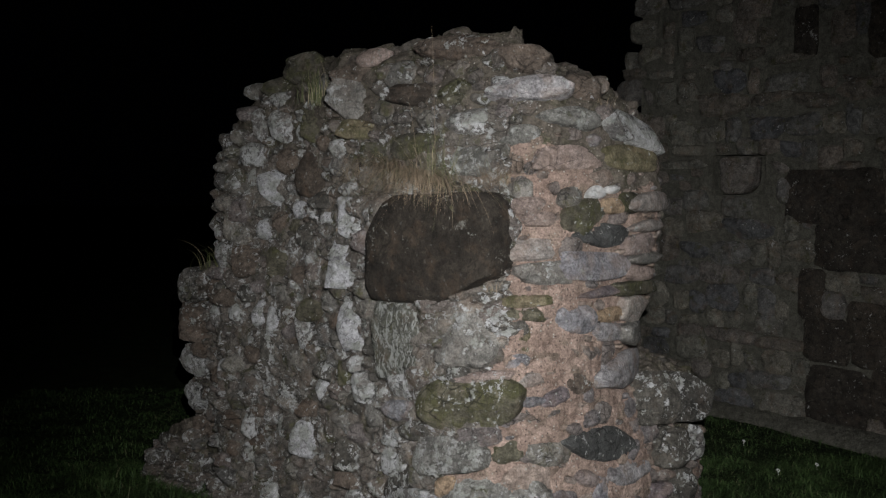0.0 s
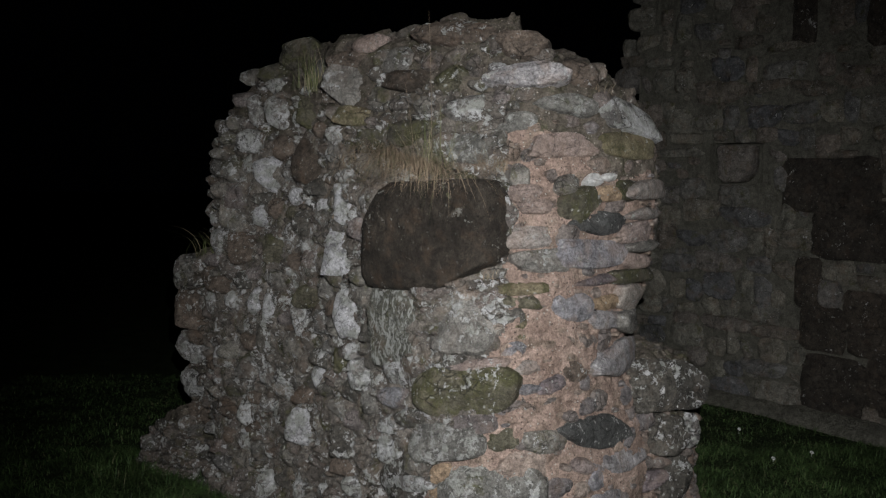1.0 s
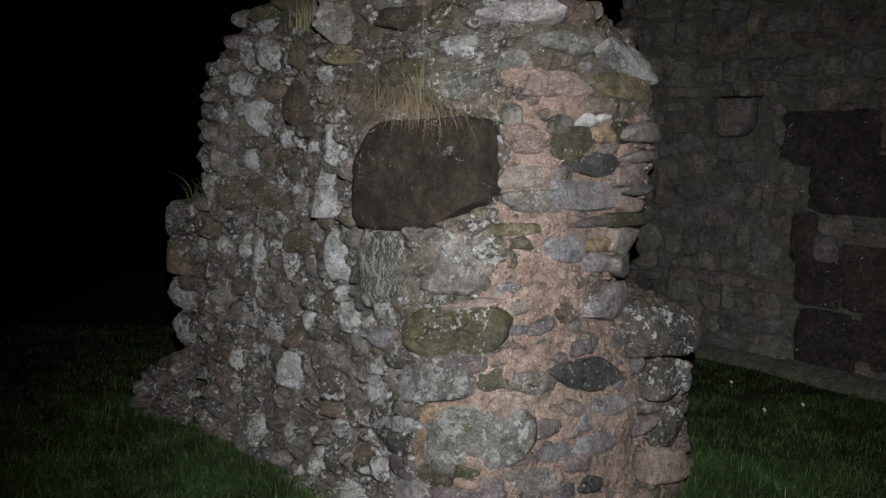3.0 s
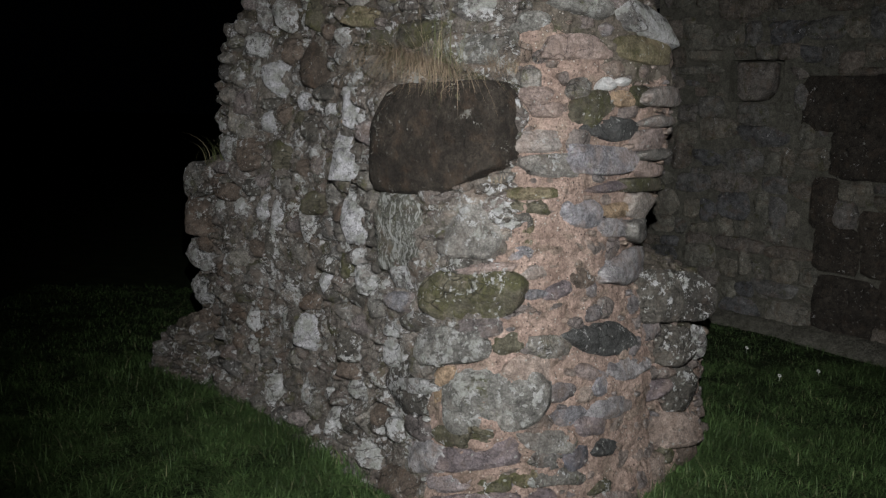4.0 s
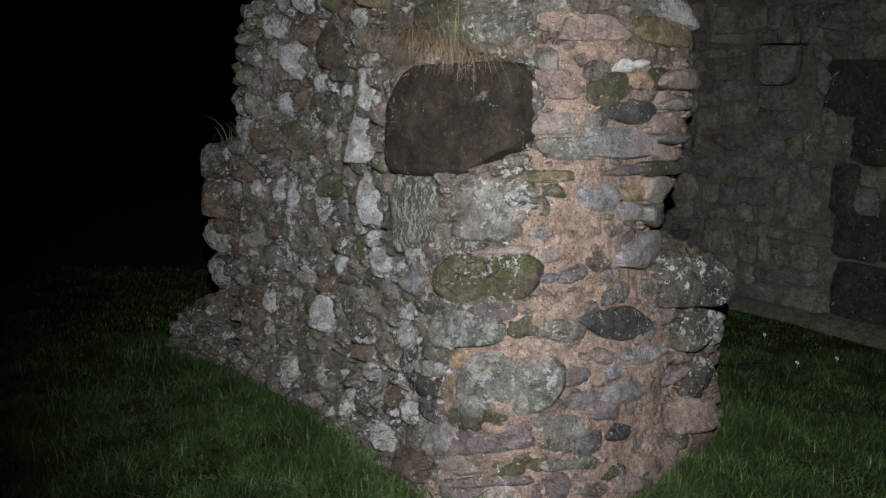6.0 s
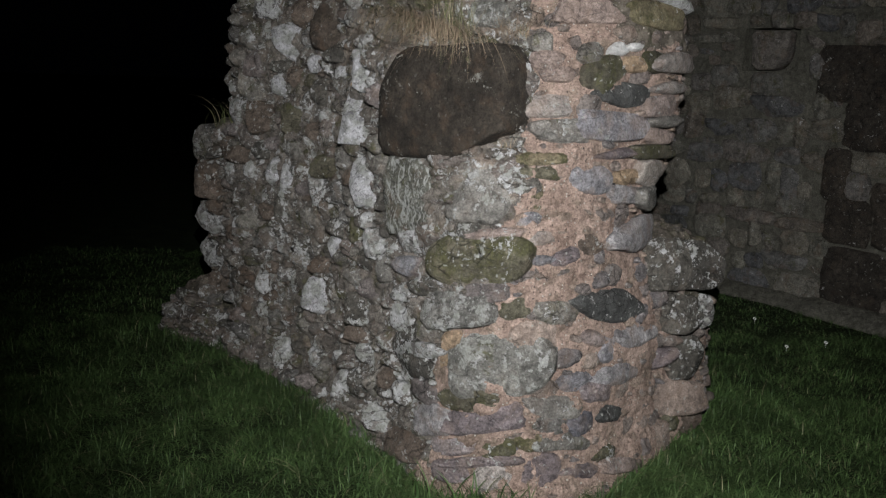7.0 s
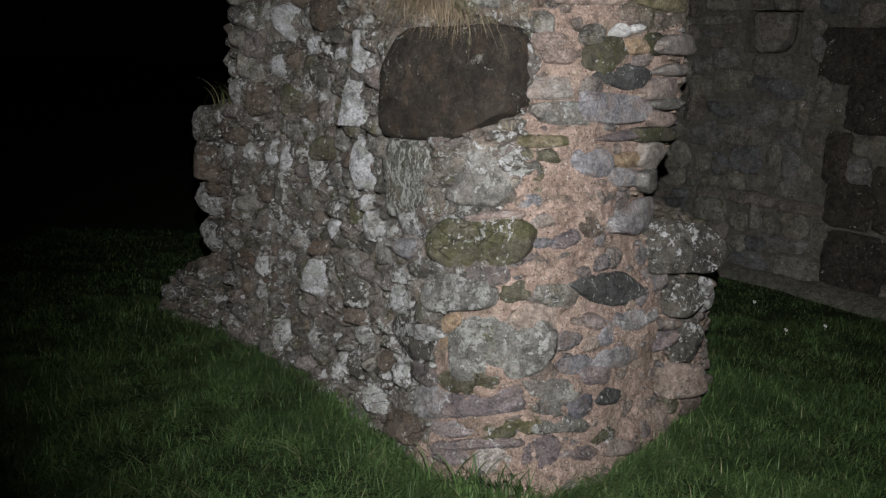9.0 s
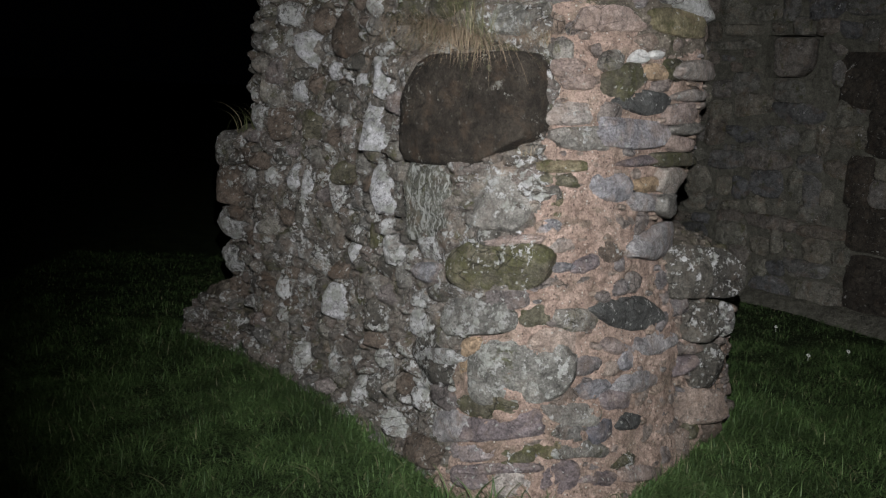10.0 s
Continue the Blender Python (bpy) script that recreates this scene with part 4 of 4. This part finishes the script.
part("plinth", foot_me, far_wall, "low mortared footing at the turf")


# ---------------------------------------------------------------- grass
def blades(places, rng, long, wide, lean, droop, mat, name, steps=3, face=None, taper=0.7, lift=1.0, bend=1.7):
    """Bent grass blades, each a narrow tapering strip, as one mesh."""
    n = len(places)
    turn = rng.uniform(0, 2 * np.pi, n) if face is None else math.atan2(face[1], face[0]) + rng.normal(0, 1.45, n)
    length = long * rng.uniform(0.45, 1.25, n)
    width = wide * rng.uniform(0.6, 1.3, n)
    tip = lean * rng.uniform(0.2, 1.3, n)
    droop = droop * rng.uniform(0.35, 1.15, n)
    way = np.stack([np.cos(turn), np.sin(turn), np.zeros(n)], 1)
    side = np.stack([-np.sin(turn), np.cos(turn), np.zeros(n)], 1)
    rows = []
    for k in range(steps + 1):
        t = k / steps
        mid = places + way * (length * tip * t ** bend)[:, None] + np.array([0, 0, 1.0]) * (length * (lift * t * (1 - 0.25 * tip * t) - droop * t ** 2.4))[:, None]
        half = side * (width * (1 - t) ** taper / 2 + 0.0001)[:, None]
        rows += [mid - half, mid + half]
    v = np.stack(rows, 1)
    per = 2 * (steps + 1)
    b = (np.arange(n) * per)[:, None]
    f = np.concatenate([np.stack([b[:, 0] + 2 * k, b[:, 0] + 2 * k + 1, b[:, 0] + 2 * k + 3, b[:, 0] + 2 * k + 2], 1) for k in range(steps)])
    return shade(mesh_of(name, v.reshape(-1, 3), f, mat))


def off_ruin(x, y):
    """True where the turf is clear of walling."""
    clear = np.ones(len(x), bool)
    for l in (MAIN, REAR, STUB, LOW):
        d = np.stack([x, y], 1)[:, None, :] - l.xy[None, ::12, :]
        k = (d ** 2).sum(2).argmin(1)
        side = (d[np.arange(len(x)), k] * l.n[::12][k]).sum(1)
        clear &= side > 0.0
    wall = (np.stack([x, y], 1) - WALL_FOOT[:2]) @ WALL_OUT[:2]
    return clear & ((wall > 0.16) | (x < 1.2))


def lawn(count, x0, x1, y0, y1, long, wide, seed, thin=0.0):
    rng = np.random.default_rng(seed)
    x, y = rng.uniform(x0, x1, count), rng.uniform(y0, y1, count)
    clump = fbm(np.stack([x, y, 0 * x], 1), 5.0, 3, 9)
    keep = off_ruin(x, y) & (clump > rng.uniform(-0.9, thin, count))
    x, y, clump = x[keep], y[keep], clump[keep]
    tall = long * (1 + 0.6 * clump)
    return blades(np.stack([x, y, rise(x, y) - 0.005], 1), rng, tall, wide, 1.9, 0.3, GRASS, "grass", 2)


def clump_places(count, seed):
    """Scattered bunches of longer grass near the ruin."""
    rng = np.random.default_rng(seed)
    bunch = np.stack([rng.uniform(-2.6, 2.2, 170), rng.uniform(2.4, 4.9, 170)], 1)
    at = bunch[rng.integers(170, size=count)] + rng.normal(0, 0.045, (count, 2))
    at = at[off_ruin(at[:, 0], at[:, 1])]
    return np.stack([at[:, 0], at[:, 1], rise(at[:, 0], at[:, 1]) - 0.005], 1), rng


tagged(new("lawn", lawn(100000, -2.6, 2.2, 2.3, 4.2, 0.06, 0.0038, 61)), "short thick green turf, damp and uneven", "grass", kind="stuff")
tagged(new("lawn_clumps", blades(*clump_places(5200, 63), 0.12, 0.0045, 2.0, 0.4, GRASS, "grass", 4)), "longer flattened clumps of grass in the turf", "grass", kind="stuff")
tagged(new("lawn", lawn(60000, -3.2, 3.0, 4.1, 5.4, 0.052, 0.0042, 64)), "dark green turf beside the ruin", "grass", kind="stuff")
tagged(new("lawn", lawn(60000, -3.6, 3.6, 5.2, 7.6, 0.045, 0.005, 62)), "dark green turf running back into the night", "grass", kind="stuff")


def foot_fringe(lump, s0, s1, count, seed):
    """Longer grass that the mower leaves along the stones."""
    rng = np.random.default_rng(seed)
    s = rng.uniform(s0, s1, count)
    off = rng.exponential(0.09, count)
    xy = lump.line(s, lump.xy) + lump.line(s, lump.n) * (off + 0.005)[:, None]
    keep = off_ruin(xy[:, 0], xy[:, 1])
    xy = xy[keep]
    return blades(np.stack([xy[:, 0], xy[:, 1], rise(xy[:, 0], xy[:, 1]) - 0.005], 1), rng, 0.11, 0.0045, 1.5, 0.3, GRASS, "grass", 4)


for lump, s0, s1, count in ((MAIN, -2.3, 1.5, 5200), (STUB, -0.3, 1.0, 1200), (REAR, -0.3, 0.5, 500), (LOW, -0.2, 0.5, 500)):
    tagged(new("grass_fringe", foot_fringe(lump, s0, s1, count, 70 + count)), "longer unmown grass along the foot of the ruin", "grass", kind="stuff")


def tuft(lump, s, z, count, spread, long, wide, lean, droop, mat, name, label, seed, out=0.03, lift=1.0, bend=1.7):
    rng = np.random.default_rng(seed)
    p, x, o, u = frame_at(lump, s, z, 0)
    place = p + x * rng.normal(0, spread, count)[:, None] + o * (out + rng.normal(0, 0.015, count))[:, None] + u * rng.normal(0, 0.012, count)[:, None]
    ob = new(name, blades(place, rng, long, wide, lean, droop, mat, name, 8, o, 0.4, lift, bend))
    return tagged(ob, label, "grass tuft", kind="stuff")


tuft(MAIN, -0.54, 1.685, 1300, 0.12, 0.145, 0.0011, 2.0, 1.05, STRAW, "dry_grass_tuft", "dry straw grass hanging over the dark slab", 81, 0.085, 0.6, 0.85)
tuft(MAIN, -0.40, 1.67, 75, 0.06, 0.22, 0.0012, 0.8, 0.15, GREEN_TUFT, "grass_tuft", "upright green and straw grass on the ledge", 82, 0.06, 1.0, 1.2)
tuft(MAIN, -0.13, 1.67, 150, 0.04, 0.14, 0.0011, 0.9, 0.5, STRAW, "dry_grass_tuft", "small dry grass tuft beside the slab", 83, 0.04, 0.9, 1.0)
tuft(MAIN, -0.92, 1.73, 40, 0.05, 0.10, 0.0022, 0.9, 0.4, STRAW, "dry_grass_tuft", "thin dry grass in a joint", 84, 0.03)
tuft(MAIN, -1.33, 2.07, 90, 0.04, 0.17, 0.0026, 0.5, 0.1, GREEN_TUFT, "grass_tuft", "green grass tuft high on the ruin", 85, 0.04)
tuft(REAR, 0.12, 1.26, 60, 0.07, 0.24, 0.0032, 0.9, 0.3, GREEN_TUFT, "grass_tuft", "loose grass on the low ledge", 86, 0.0)
tuft(MAIN, -0.05, 1.31, 26, 0.04, 0.09, 0.0025, 1.2, 0.4, STRAW, "root_tuft", "curled dry roots beside the slab", 87, 0.02)
tuft(MAIN, 0.75, 1.98, 8, 0.02, 0.09, 0.002, 0.8, 0.2, STRAW, "dry_grass_tuft", "single dry stems near the top edge", 88, 0.0)
tuft(MAIN, 0.02, 0.03, 160, 0.12, 0.14, 0.006, 0.7, 0.2, GRASS, "grass_tuft", "green tuft at the foot of the ruin", 89, 0.06)


def stem(lump, s, z, high, lean, radius, name, label):
    """A single dry grass stalk: a thin bent rod."""
    p, x, o, u = frame_at(lump, s, z, 0)
    rows, sides = [], 5
    for k in range(13):
        t = k / 12
        mid = p + o * 0.05 + np.array([0, 0, high * t]) + x * lean * t * t
        r = radius * (1 - 0.7 * t) * (1.8 if 0.9 < t < 0.99 else 1)
        rows.append([mid + r * (x * math.cos(a) + o * math.sin(a)) for a in np.linspace(0, 2 * np.pi, sides, endpoint=False)])
    v = np.array(rows).reshape(-1, 3)
    f = [(k * sides + j, k * sides + (j + 1) % sides, (k + 1) * sides + (j + 1) % sides, (k + 1) * sides + j) for k in range(12) for j in range(sides)]
    tagged(new(name, shade(mesh_of(name, v, f, STRAW))), label, "grass stalk")


stem(MAIN, -0.40, 1.66, 0.58, -0.02, 0.0011, "grass_stalk", "tall single dry grass stalk on the ledge")
stem(MAIN, -0.50, 1.66, 0.32, -0.05, 0.0010, "grass_stalk", "shorter dry grass stalk on the ledge")
stem(MAIN, -1.07, 1.50, 0.10, 0.16, 0.003, "bent_stem", "short bent pale stem in a joint")


def daisy(x, y):
    """A small closed lawn flower: a thin stalk under a ring of petals."""
    bm = bmesh.new()
    z = float(rise(np.array([x]), np.array([y]))[0])
    bmesh.ops.create_cone(bm, segments=6, radius1=0.001, radius2=0.001, depth=0.03, matrix=Matrix.Translation((x, y, z + 0.015)))
    for k in range(10):
        a = k / 10 * 2 * math.pi
        bmesh.ops.create_icosphere(bm, subdivisions=1, radius=0.0055,
                                   matrix=Matrix.Translation((x + 0.007 * math.cos(a), y + 0.007 * math.sin(a), z + 0.034 + 0.006 * math.sin(a))) @ Matrix.Rotation(a, 4, "Z") @ Matrix.Diagonal((1.1, 0.45, 0.35, 1)))
    me = bpy.data.meshes.new("daisy")
    bm.to_mesh(me)
    bm.free()
    me.materials.append(PETAL)
    tagged(new("daisy", me), "small white flower in the dark turf", "flower", "flowers in the turf")


for spot in ((2.31, 5.18), (2.05, 5.72), (2.02, 5.05)):
    daisy(*spot)
